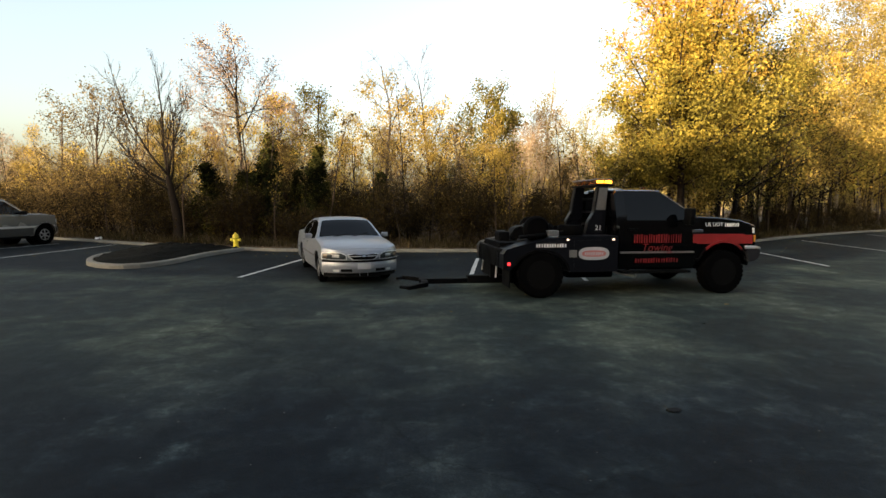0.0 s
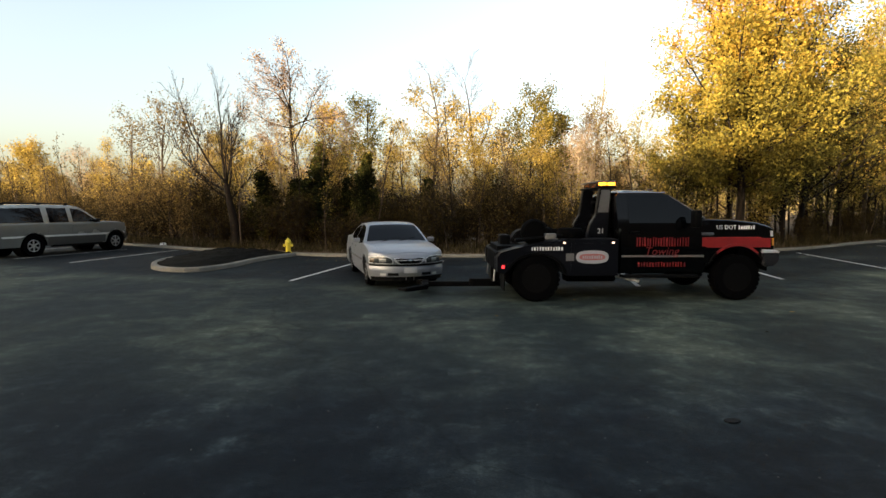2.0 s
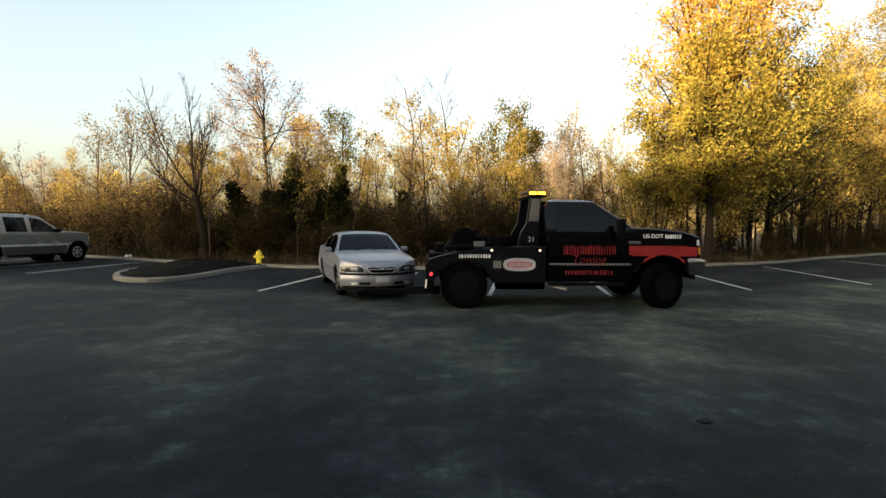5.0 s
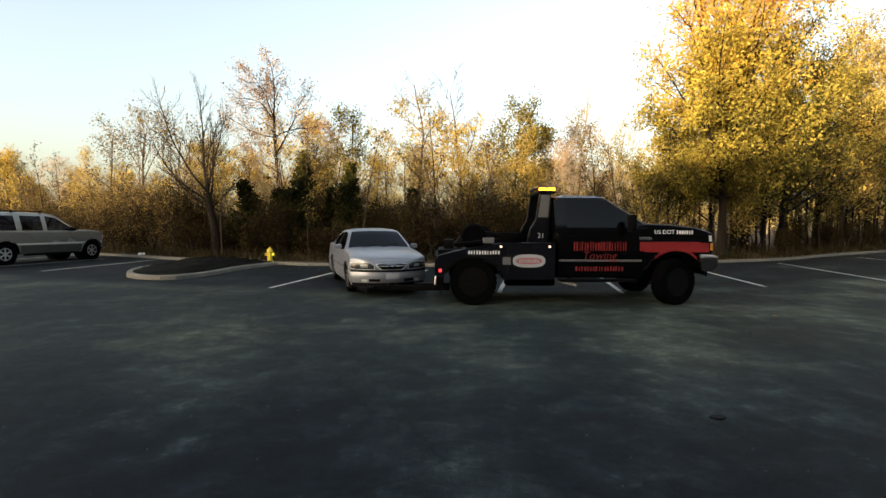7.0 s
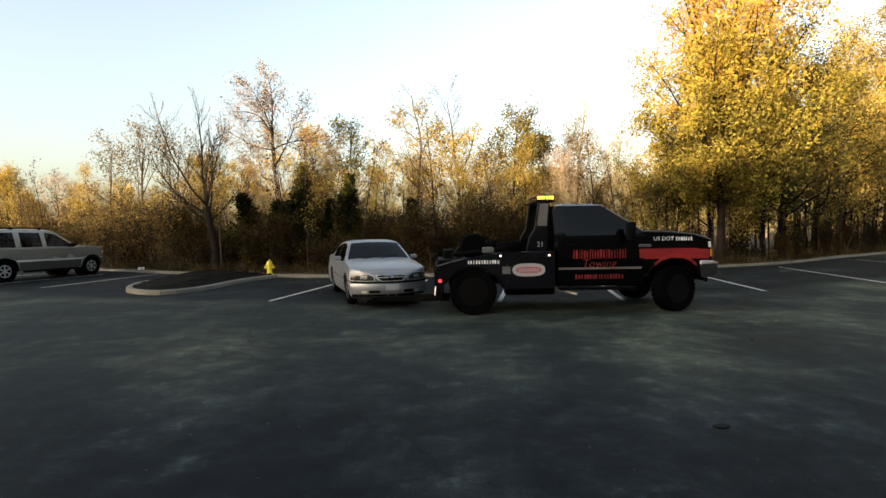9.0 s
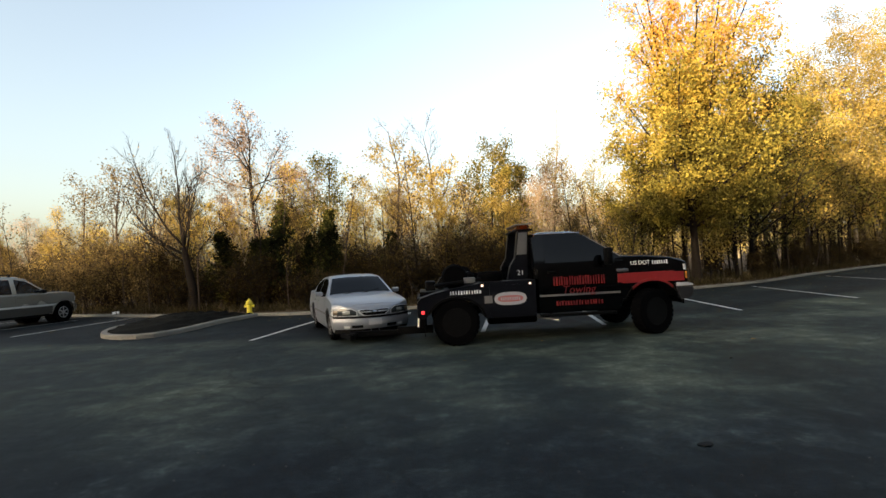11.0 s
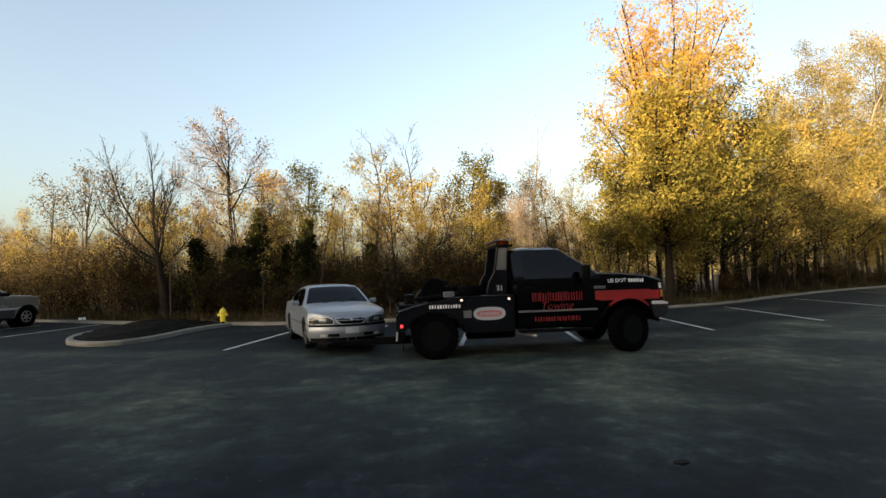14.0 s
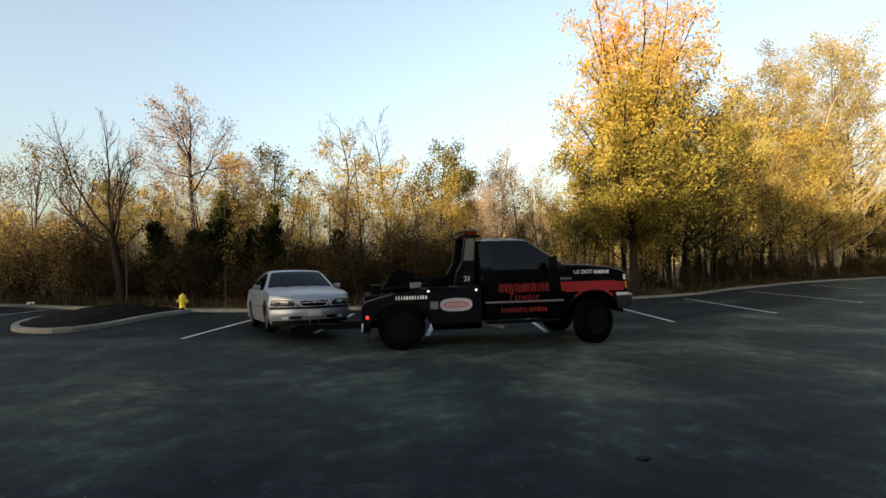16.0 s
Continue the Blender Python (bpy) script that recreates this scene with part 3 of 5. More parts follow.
JUNI = spec((70, 8), (66, 40), (0.27, 0.45), start=(0.03, 0.1), step=(0.3, 0.15, 0.12), rise=(0, 0.05, 0.05), leafy=1, shape=lambda f: 1.15 - 1.08 * f)


def plant_trees():
    # the trees that stand out, one by one
    golden = spec((56, 10, 5), (58, 42, 40), (0.38, 0.38, 0.42), start=(0.1, 0.22, 0.2), rise=(0.01, 0.05, 0.03, 0.0), wander=(0.012, 0.1, 0.16, 0.2), shape=lambda f: 0.8 + 0.95 * f - 1.45 * f * f)
    rising = spec((1, 16, 7), (30, 50, 44), (0.5, 0.33, 0.42), thin=(0.6, 0.4, 0.5), start=(0.3, 0.12, 0.15), step=(0.6, 0.4, 0.28, 0.2), rise=(0.0, 0.012, 0.02, 0.0), wander=(0.03, 0.05, 0.15, 0.2), shape=lambda f: 1.0)
    limbs = [(4.5, (0.02, 0.0, 1.0), 8.3, 0.1), (4.5, (0.17, 0.06, 1.0), 7.6, 0.08), (4.5, (-0.14, -0.1, 1.0), 7.2, 0.08), (4.5, (0.05, -0.2, 1.0), 7.0, 0.07)]
    for z, count, tilt, length, r in ((4.4, 6, 0.3, 6.3, 0.07), (3.7, 7, 0.72, 5.2, 0.055), (2.9, 8, 1.3, 4.5, 0.045), (2.2, 6, 2.6, 3.4, 0.035)):
        for k in range(count):
            a = 6.283 * (k + 0.37 * z) / count
            limbs.append((z, (tilt * math.cos(a), tilt * math.sin(a), 1.0), length * (1.0 + 0.12 * math.sin(7 * k + z)), r))
    put(leader_tree("maple_tree", 14, (4.6, 0.18, 0.0), limbs, rising, (60000, 0.115, 0.17, MAPLE_LEAF), "tall maple in golden yellow autumn leaf", BARK_DARK), 11.3, 20.8, 0.0, 1.04, 1.03)
    twigs = spec((9, 17, 10), (34, 28, 26), (1.47, 0.42, 0.42), thin=(0.62, 0.36, 0.5), start=(0.82, 0.2, 0.15), rise=(0.0, 0.045, 0.09, 0.06), wander=(0.04, 0.065, 0.1, 0.12), shape=lambda f: 1.0)
    put(leader_tree("bare_tree", 21, (2.7, 0.21, -0.09), ((2.3, (-0.85, 0.1, 0.5), 3.7, 0.055), (2.7, (-0.16, 0.0, 0.98), 4.1, 0.062), (2.3, (0.3, -0.1, 0.9), 2.9, 0.05), (2.7, (0.0, 0.25, 1.0), 3.2, 0.05), (2.6, (-0.5, -0.3, 0.8), 4.0, 0.05), (1.9, (0.6, 0.3, 0.7), 2.1, 0.035), (2.5, (0.15, -0.3, 1.0), 3.0, 0.04), (1.8, (-0.7, -0.4, 0.6), 2.2, 0.035)), twigs, (260, 0.08, 0.08, BROWN), "leafless forked tree behind the kerb", BARK_DARK), -9.25, 20.8)
    airy = spec((12, 14, 9), (31, 44, 38), (0.86, 0.46, 0.46), thin=(0.6, 0.38, 0.5), start=(0.62, 0.22, 0.15), rise=(0.0, 0.02, 0.03, 0.02), wander=(0.04, 0.1, 0.14, 0.16), shape=lambda f: 1.0)
    put(leader_tree("sparse_tree", 31, (6.3, 0.12, -0.03), ((4.0, (-0.9, 0.1, 0.4), 2.0, 0.03), (4.9, (0.6, 0.2, 0.75), 3.4, 0.05), (5.3, (-0.95, -0.1, 0.45), 2.8, 0.035), (6.1, (-0.6, 0.1, 0.8), 3.2, 0.045), (6.3, (0.1, -0.1, 1.0), 2.7, 0.045), (5.7, (0.85, -0.2, 0.5), 2.5, 0.035), (5.6, (-0.1, 0.6, 0.8), 2.6, 0.035), (5.9, (-0.2, -0.5, 0.85), 2.6, 0.035)), airy, (6000, 0.085, 0.13, PINK), "tall tree with sparse rusty pink leaves", BARK_DARK), -7.75, 24.3)
    put(tree("sparse_tree", 33, 6.4, 0.1, BARE, (1900, 0.1, 0.3, BROWN), "slender tree with sparse brown leaves", BARK), -15.6, 26.6, 0.2)
    put(tree("sparse_tree", 34, 6.3, 0.09, SLIM, (2300, 0.1, 0.2, BROWN), "slender tree with thin brown leaves", BARK), -18.2, 28.0, 1.9)
    put(tree("sparse_tree", 35, 5.8, 0.08, BARE, (1500, 0.1, 0.25, BROWN), "slender tree with sparse brown leaves", BARK), -12.9, 25.4, 0.9)
    put(tree("juniper_tree", 41, 4.3, 0.08, JUNI, (17000, 0.085, 0.06, JUNIPER), "dark green conical juniper", BARK_DARK), -5.7, 20.9)
    put(tree("juniper_tree", 42, 3.8, 0.08, JUNI, (15000, 0.085, 0.06, JUNIPER), "dark green narrow juniper", BARK_DARK), -3.78, 20.6)
    put(tree("juniper_tree", 44, 2.9, 0.06, JUNI, (11000, 0.085, 0.07, JUNIPER), "dark green shrubby juniper", BARK_DARK), -4.75, 21.2, 0.0, 1.1, 0.9)
    put(tree("juniper_tree", 45, 2.6, 0.06, JUNI, (9000, 0.085, 0.07, JUNIPER), "dark green shrubby juniper", BARK_DARK), -6.75, 21.2, 0.0, 1.35, 0.8)
    put(tree("juniper_tree", 43, 3.0, 0.06, JUNI, (9000, 0.085, 0.07, JUNIPER), "low dark green juniper bush", BARK_DARK), -8.0, 21.3, 0.0, 1.4, 0.75)
    put(tree("juniper_tree", 46, 2.6, 0.06, JUNI, (8000, 0.085, 0.07, JUNIPER), "low dark juniper bush among brown shrubs", BARK_DARK), -1.35, 21.2, 0.0, 1.2, 0.9)
    put(tree("slim_tree", 51, 6.7, 0.09, SLIM, (7000, 0.11, 0.2, YELLOW), "slim tree with golden leaves", BARK_DARK), -6.7, 27.5, 0.0)
    put(tree("slim_tree", 52, 6.9, 0.09, SLIM, (5000, 0.11, 0.2, OLIVE), "slim tree with olive gold leaves", BARK_DARK), -4.9, 27.8, 0.5)
    put(tree("slim_tree", 53, 8.9, 0.1, SLIM, (4600, 0.11, 0.2, GOLD), "tall slim tree with thin golden green leaves", BARK, bare_above=7.9), -1.35, 26.6, 0.0)
    put(tree("slim_tree", 54, 8.3, 0.1, TWIGGY, (4200, 0.11, 0.2, GOLD), "twiggy tree with golden leaves", BARK, bare_above=6.5), 0.9, 26.5, 0.0)
    put(tree("green_tree", 55, 6.7, 0.1, SLIM, (7000, 0.115, 0.2, OLIVE), "tree in dark olive green leaf", BARK_DARK), 2.95, 26.6, 0.0)
    put(tree("green_tree", 56, 6.5, 0.1, SLIM, (7500, 0.115, 0.22, OLIVE), "tree in olive green leaf", BARK_DARK), 4.9, 26.8, 1.0)
    put(tree("thin_bare_tree", 57, 10.5, 0.09, spec((7, 4, 3), (30, 30, 30), (0.3, 0.4, 0.4), start=(0.55, 0.2, 0.2)), None, "thin tall leafless tree", BARK_PALE), 7.5, 29.5, 0.0)
    put(tree("twiggy_tree", 58, 7.2, 0.09, TWIGGY, (3200, 0.09, 0.25, PALE_GOLD), "pale twiggy tree almost without leaves", BARK_PALE), 8.3, 29.0, 0.0)
    put(tree("twiggy_tree", 59, 6.9, 0.09, TWIGGY, (3200, 0.09, 0.25, PALE_GOLD), "pale twiggy tree almost without leaves", BARK_PALE), 9.9, 29.8, 0.0)
    put(tree("twiggy_tree", 60, 6.6, 0.08, TWIGGY, (2500, 0.09, 0.2, PALE_GOLD), "pale twiggy tree with a few golden leaves", BARK_PALE, bare_above=5.0), 6.6, 28.6, 0.0)
    # lower trees that close the wood under the maple
    for seed, x, y, h, mat, lab in ((161, 9.3, 22.4, 4.4, OLIVE, "young olive tree under the maple"), (162, 12.6, 22.0, 4.2, GOLD, "young golden tree under the maple"), (163, 10.6, 23.6, 4.8, BROWN, "young brown-leaved tree under the maple"), (164, 14.3, 22.9, 4.6, OLIVE, "young olive tree at the wood's edge")):
        put(tree("young_tree", seed, h, 0.05, SLIM, (4200, 0.1, 0.24, mat), lab, BARK_DARK), x, y, seed)
    for seed, x, y, h, mat, lab in ((171, 18.4, 25.8, 5.6, OLIVE, "young olive tree at the wood's edge"), (172, 22.4, 28.2, 7.0, PALE_GOLD, "young tree with pale gold leaves at the edge"), (173, 25.8, 30.4, 6.2, BROWN, "young brown-leaved tree at the wood's edge"), (174, 30.0, 32.6, 8.0, PALE_GOLD, "young tree with pale gold leaves at the edge")):
        put(tree("young_tree", seed, h, 0.06, SLIM, (4200, 0.11, 0.28, mat), lab, BARK_DARK), x, y, seed)
    put(tree("green_tree", 61, 9.6, 0.12, MAPLE, (9000, 0.115, 0.24, OLIVE), "broad tree in olive green leaf", BARK_DARK), 15.7, 23.8, 0.0)
    put(tree("maple_tree", 62, 9.4, 0.12, MAPLE, (9500, 0.12, 0.24, YELLOW), "maple turning from green to gold", BARK_DARK), 19.2, 26.3, 0.0)
    put(tree("maple_tree", 63, 12.2, 0.12, SLIM, (8500, 0.12, 0.22, PALE_GOLD), "tall tree with pale gold leaves", BARK_PALE), 23.0, 29.4, 0.0)
    put(tree("maple_tree", 69, 14.2, 0.13, SLIM, (9000, 0.125, 0.22, PALE_GOLD), "tall thin tree with pale gold leaves", BARK_PALE), 27.2, 31.0, 2.0)
    put(tree("maple_tree", 64, 16.4, 0.16, SLIM, (11000, 0.13, 0.26, GOLD), "tall tree in bright yellow leaf", BARK_PALE), 31.5, 33.8, 0.0)
    put(tree("maple_tree", 66, 19.5, 0.2, golden, (16000, 0.15, 0.26, YELLOW), "very tall tree in bright yellow leaf", BARK_PALE), 39.0, 38.0, 0.0)
    put(tree("maple_tree", 67, 17.5, 0.18, SLIM, (9000, 0.15, 0.28, PALE_GOLD), "tall open tree in pale gold leaf", BARK_PALE), 35.0, 36.5, 0.0)
    put(tree("maple_tree", 68, 17.0, 0.2, golden, (15000, 0.15, 0.26, GOLD), "tall broad tree in orange yellow leaf", BARK_DARK), 45.0, 41.0, 1.0)
    put(tree("maple_tree", 65, 6.0, 0.12, MAPLE, (9000, 0.13, 0.24, GOLD), "yellow tree beyond the parked cars", BARK_DARK), -30.5, 36.0, 0.0)
    # woods behind, from a few kinds
    rng = random.Random(77)
    kinds = [tree("woodland_tree", 70 + i, h, 0.08, s, (int(n * 1.6), 0.1, 0.22, m), lab, b) for i, (h, s, n, m, lab, b) in enumerate((
        (7.2, SLIM, 3800, GOLD, "slim woodland tree with golden green leaves", BARK), (6.4, SLIM, 3800, YELLOW, "slim woodland tree with yellow leaves", BARK_DARK),
        (7.5, TWIGGY, 1500, PINK, "twiggy woodland tree with few rusty leaves", BARK_PALE), (5.6, SLIM, 4200, BROWN, "woodland tree with brown leaves", BARK_DARK), (6.6, SLIM, 3000, GREEN, "woodland tree with olive leaves", BARK_DARK),
        (7.6, TALL, 3600, GOLD, "tall woodland tree on a bare dark bole", BARK_DARK), (7.2, TALL, 3600, YELLOW, "tall yellow woodland tree on a bare bole", BARK_DARK), (5.6, TWIGGY, 900, BROWN, "thin twiggy tree with sparse brown leaves", BARK)))]
    used = set()
    for row, (gap, dmin, dmax) in enumerate(((1.25, 3.0, 7.0), (1.5, 8, 13), (2.2, 14, 22))):
        x = -48.0
        while x < 58:
            x += gap * rng.uniform(0.6, 1.4)
            far = rng.uniform(dmin, dmax)
            px, py = x * (1 + far / 60), kerb_y(x) + far
            k = rng.choices(range(8), (1, 0.5, 1.5, 0.5, 1, 5, 4, 1) if x > 8 else (1.6, 0.5, 3.2, 2.6, 1.6, 1.2, 0.4, 2.4) if x > -9 else (1.5, 0.4, 0.6, 1.2, 0.8, 0.8, 0.3, 5))[0]
            size = rng.uniform(0.65, 1.0) * (1.25 if x > 14 else 0.9 if x > -12 else 0.8) * (0.85 if row == 0 else 1)
            if k in used:
                again(kinds[k], px, py, rng.uniform(0, 6.28), size)
            else:
                used.add(k)
                put(kinds[k], px, py, rng.uniform(0, 6.28), size)
    for x, y, k, size in ((14.2, 22.6, 5, 1.15), (21.5, 27.6, 0, 1.5), (25.6, 31.0, 1, 1.6), (27.8, 32.2, 0, 1.55), (33.6, 35.2, 1, 1.7), (36.5, 36.2, 0, 1.6), (18.0, 27.0, 6, 1.25), (13.0, 25.0, 1, 1.3)):
        again(kinds[k], x, y, x * 1.7, size)
    # thin bare saplings in front
    thin = spec((7, 4), (28, 28), (0.34, 0.45), start=(0.35, 0.2), step=(0.4, 0.25, 0.2), wander=(0.05, 0.1, 0.12), rise=(0.02, 0.06, 0.05))
    saplings = [tree("sapling", 120 + i, h, 0.035, thin, (n, 0.1, 0.12, m), "thin sapling with few leaves at the wood's edge", b) for i, (h, n, m, b) in enumerate(((4.2, 120, BROWN, BARK), (3.4, 160, GOLD, BARK), (5.0, 200, BROWN, BARK_DARK)))]
    used = set()
    x = -30.0
    while x < 36:
        x += rng.uniform(0.25, 0.95)
        k, px, py, turn, size = rng.randrange(3), x, kerb_y(x) + rng.uniform(1.0, 4.0), rng.uniform(0, 6.28), rng.uniform(0.75, 1.2)
        if k in used:
            again(saplings[k], px, py, turn, size)
        else:
            used.add(k)
            put(saplings[k], px, py, turn, size)
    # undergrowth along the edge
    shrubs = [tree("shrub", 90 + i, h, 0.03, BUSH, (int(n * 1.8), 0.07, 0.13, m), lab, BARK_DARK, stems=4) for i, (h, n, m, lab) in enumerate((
        (2.5, 2600, UNDER_SHADED, "brown leafy shrub at the wood's edge, darkened as shade"), (1.9, 1700, UNDER_SHADED, "tangled shrub at the wood's edge, darkened as shade"), (2.9, 2600, BROWN, "tall rusty brown shrub under trees"), (1.3, 800, UNDER_SHADED, "dry straw-coloured bush at the kerb")))]
    used = set()
    for row, (gap, dmin, dmax) in enumerate(((1.0, 1.3, 3.2), (1.0, 3.5, 7.0), (1.5, 8, 15))):
        x = -34.0
        while x < 44:
            x += gap * rng.uniform(0.6, 1.5)
            far = rng.uniform(dmin, dmax)
            px, py = x * (1 + far / 60), kerb_y(x) + far
            k = rng.choices(range(4), (4, 3, 4.0 if x < -9 else 0.25, 3))[0]
            size = rng.uniform(0.7, 1.25) * (0.62 if x > 8 else 1.0)
            if x > 9 and row:
                continue
            if k in used:
                again(shrubs[k], px, py, rng.uniform(0, 6.28), size)
            else:
                used.add(k)
                put(shrubs[k], px, py, rng.uniform(0, 6.28), size)


def plant_grass():
    """Dry grass and weeds along the kerb, and far woods."""
    rng = np.random.default_rng(8)
    n = 16000
    x = rng.uniform(-40, 50, n)
    d = 0.2 + rng.gamma(1.6, 0.6, n)
    y = np.interp(x, [p.x for p in KERB_LINE], [p.y for p in KERB_LINE]) + d
    h = rng.uniform(0.12, 0.5, n) * (0.5 + 0.5 * np.minimum(d, 1.5))
    a = rng.uniform(0, 6.28, n)
    w = 0.012 + 0.01 * rng.random(n)
    lx, ly = rng.standard_normal(n) * 0.12, rng.standard_normal(n) * 0.12
    z = np.full(n, 0.1)
    v = np.stack([np.stack([x - w * np.cos(a), y - w * np.sin(a), z], 1), np.stack([x + w * np.cos(a), y + w * np.sin(a), z], 1), np.stack([x + lx, y + ly, z + h], 1)], 1).reshape(-1, 3)
    tagged(part("dry_grass", fast_mesh("dry_grass", v, np.arange(3 * n).reshape(-1, 3)), GRASS), "dry grass and weeds behind the kerb", "grass", kind="stuff")
    g = Growth(99)
    for i in range(330):
        x = g.rng.uniform(-110, 110)
        p = (x, kerb_y(x * 0.75) + g.rng.uniform(24, 42), 0)
        if x > 12 and i % 3:
            continue
        h = g.rng.uniform(5.0, 8.5) * (0.6 if x < -8 else 0.72 if x < 8 else 1.0)
        g.limb(p, (0, 0, 1), h, 0.09, 0, spec((7, 3), (45, 40), (0.32, 0.4), leafy=1, start=(0.2, 0.2)))
    spots = np.array(g.spots)
    ob = tagged(empty("far_woods"), "far autumn woods of bare trunks and gold leaves", "woods", kind="stuff")
    part("far_trunks", g.wood(), BARK, ob)
    part("far_leaves", leaf_cloud(g.rng, spots, 42000, 0.18, 0.5), GOLD, ob)
    # pale trees added far beyond the wood; their colour paints its sunlit gaps
    g = Growth(98)
    for i in range(130):
        x = g.rng.uniform(10, 120)
        g.limb((x, 58 + 0.32 * x + g.rng.uniform(0, 10), 0), (0, 0, 1), g.rng.uniform(4.0, 6.5), 0.12, 0, spec((7, 3), (50, 40), (0.45, 0.4), leafy=1, start=(0.1, 0.2)))
    ob = tagged(empty("far_hedge"), "added pale gold leaves that paint sunlit gaps in the wood", "hedge", kind="stuff")
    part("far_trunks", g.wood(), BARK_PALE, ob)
    part("far_leaves", leaf_cloud(g.rng, np.array(g.spots), 30000, 0.36, 0.6), GAP_LEAF, ob)


def scatter_leaves():
    """Fallen leaves, thick along the kerb and few on the lot."""
    rng = np.random.default_rng(12)
    n = 900
    x = rng.uniform(-30, 35, n)
    y = np.interp(x, [p.x for p in KERB_LINE], [p.y for p in KERB_LINE]) - rng.exponential(1.1, n) - 0.1
    far = rng.random(n) < 0.05
    y[far] = rng.uniform(6, 16, far.sum())
    s, a = rng.uniform(0.025, 0.06, n), rng.uniform(0, 6.28, n)
    z = 0.006 + rng.uniform(0, 0.02, (4, n))
    c, d = np.cos(a), np.sin(a)
    v = np.stack([np.stack([x + s * c, y + s * d, z[0]], 1), np.stack([x - 0.6 * s * d, y + 0.6 * s * c, z[1]], 1), np.stack([x - s * c, y - s * d, z[2]], 1), np.stack([x + 0.6 * s * d, y - 0.6 * s * c, z[3]], 1)], 1).reshape(-1, 3)
    tagged(part("fallen_leaves", fast_mesh("fallen_leaves", v, np.arange(4 * n).reshape(-1, 4)), BROWN), "dry fallen leaves scattered on the asphalt", "leaves", kind="stuff")


def wisp():
    """A thin streak of high cloud, far behind everything."""
    m, nt, b, out = material("high_cloud")
    glow, clear, mix = nt.nodes.new("ShaderNodeEmission"), nt.nodes.new("ShaderNodeBsdfTransparent"), nt.nodes.new("ShaderNodeMixShader")
    glow.inputs["Color"].default_value, glow.inputs["Strength"].default_value = (0.95, 0.97, 1.0, 1), 0.28
    fade = ramp(nt, noise_tex(nt, 0.02, 5, 0.6), [(0.4, (0.0,) * 3), (0.75, (0.55,) * 3)])
    nt.links.new(fade, mix.inputs[0])
    nt.links.new(clear.outputs[0], mix.inputs[1])
    nt.links.new(glow.outputs[0], mix.inputs[2])
    nt.links.new(mix.outputs[0], out.inputs["Surface"])
    rows = []
    for i in range(25):
        f = i / 24
        p = Vector((225, 900, 291)).lerp(Vector((410, 900, 402)), f)
        w = (2 + 9 * f) * math.sin(math.pi * (0.08 + 0.84 * f))
        rows.append([p + Vector((-0.5, 0, 0.85)) * w, p - Vector((-0.5, 0, 0.85)) * w])
    tagged(part("high_cloud", grid(rows), m), "thin white streak of high cloud", "cloud", kind="structure")


wisp()
plant_trees()
plant_grass()
scatter_leaves()


# ---- vehicles ----
def steps(points):
    """A smooth enough profile through (x, z) points."""
    xs, zs = [p[0] for p in points], [p[1] for p in points]
    return lambda x: float(np.interp(x, xs, zs))


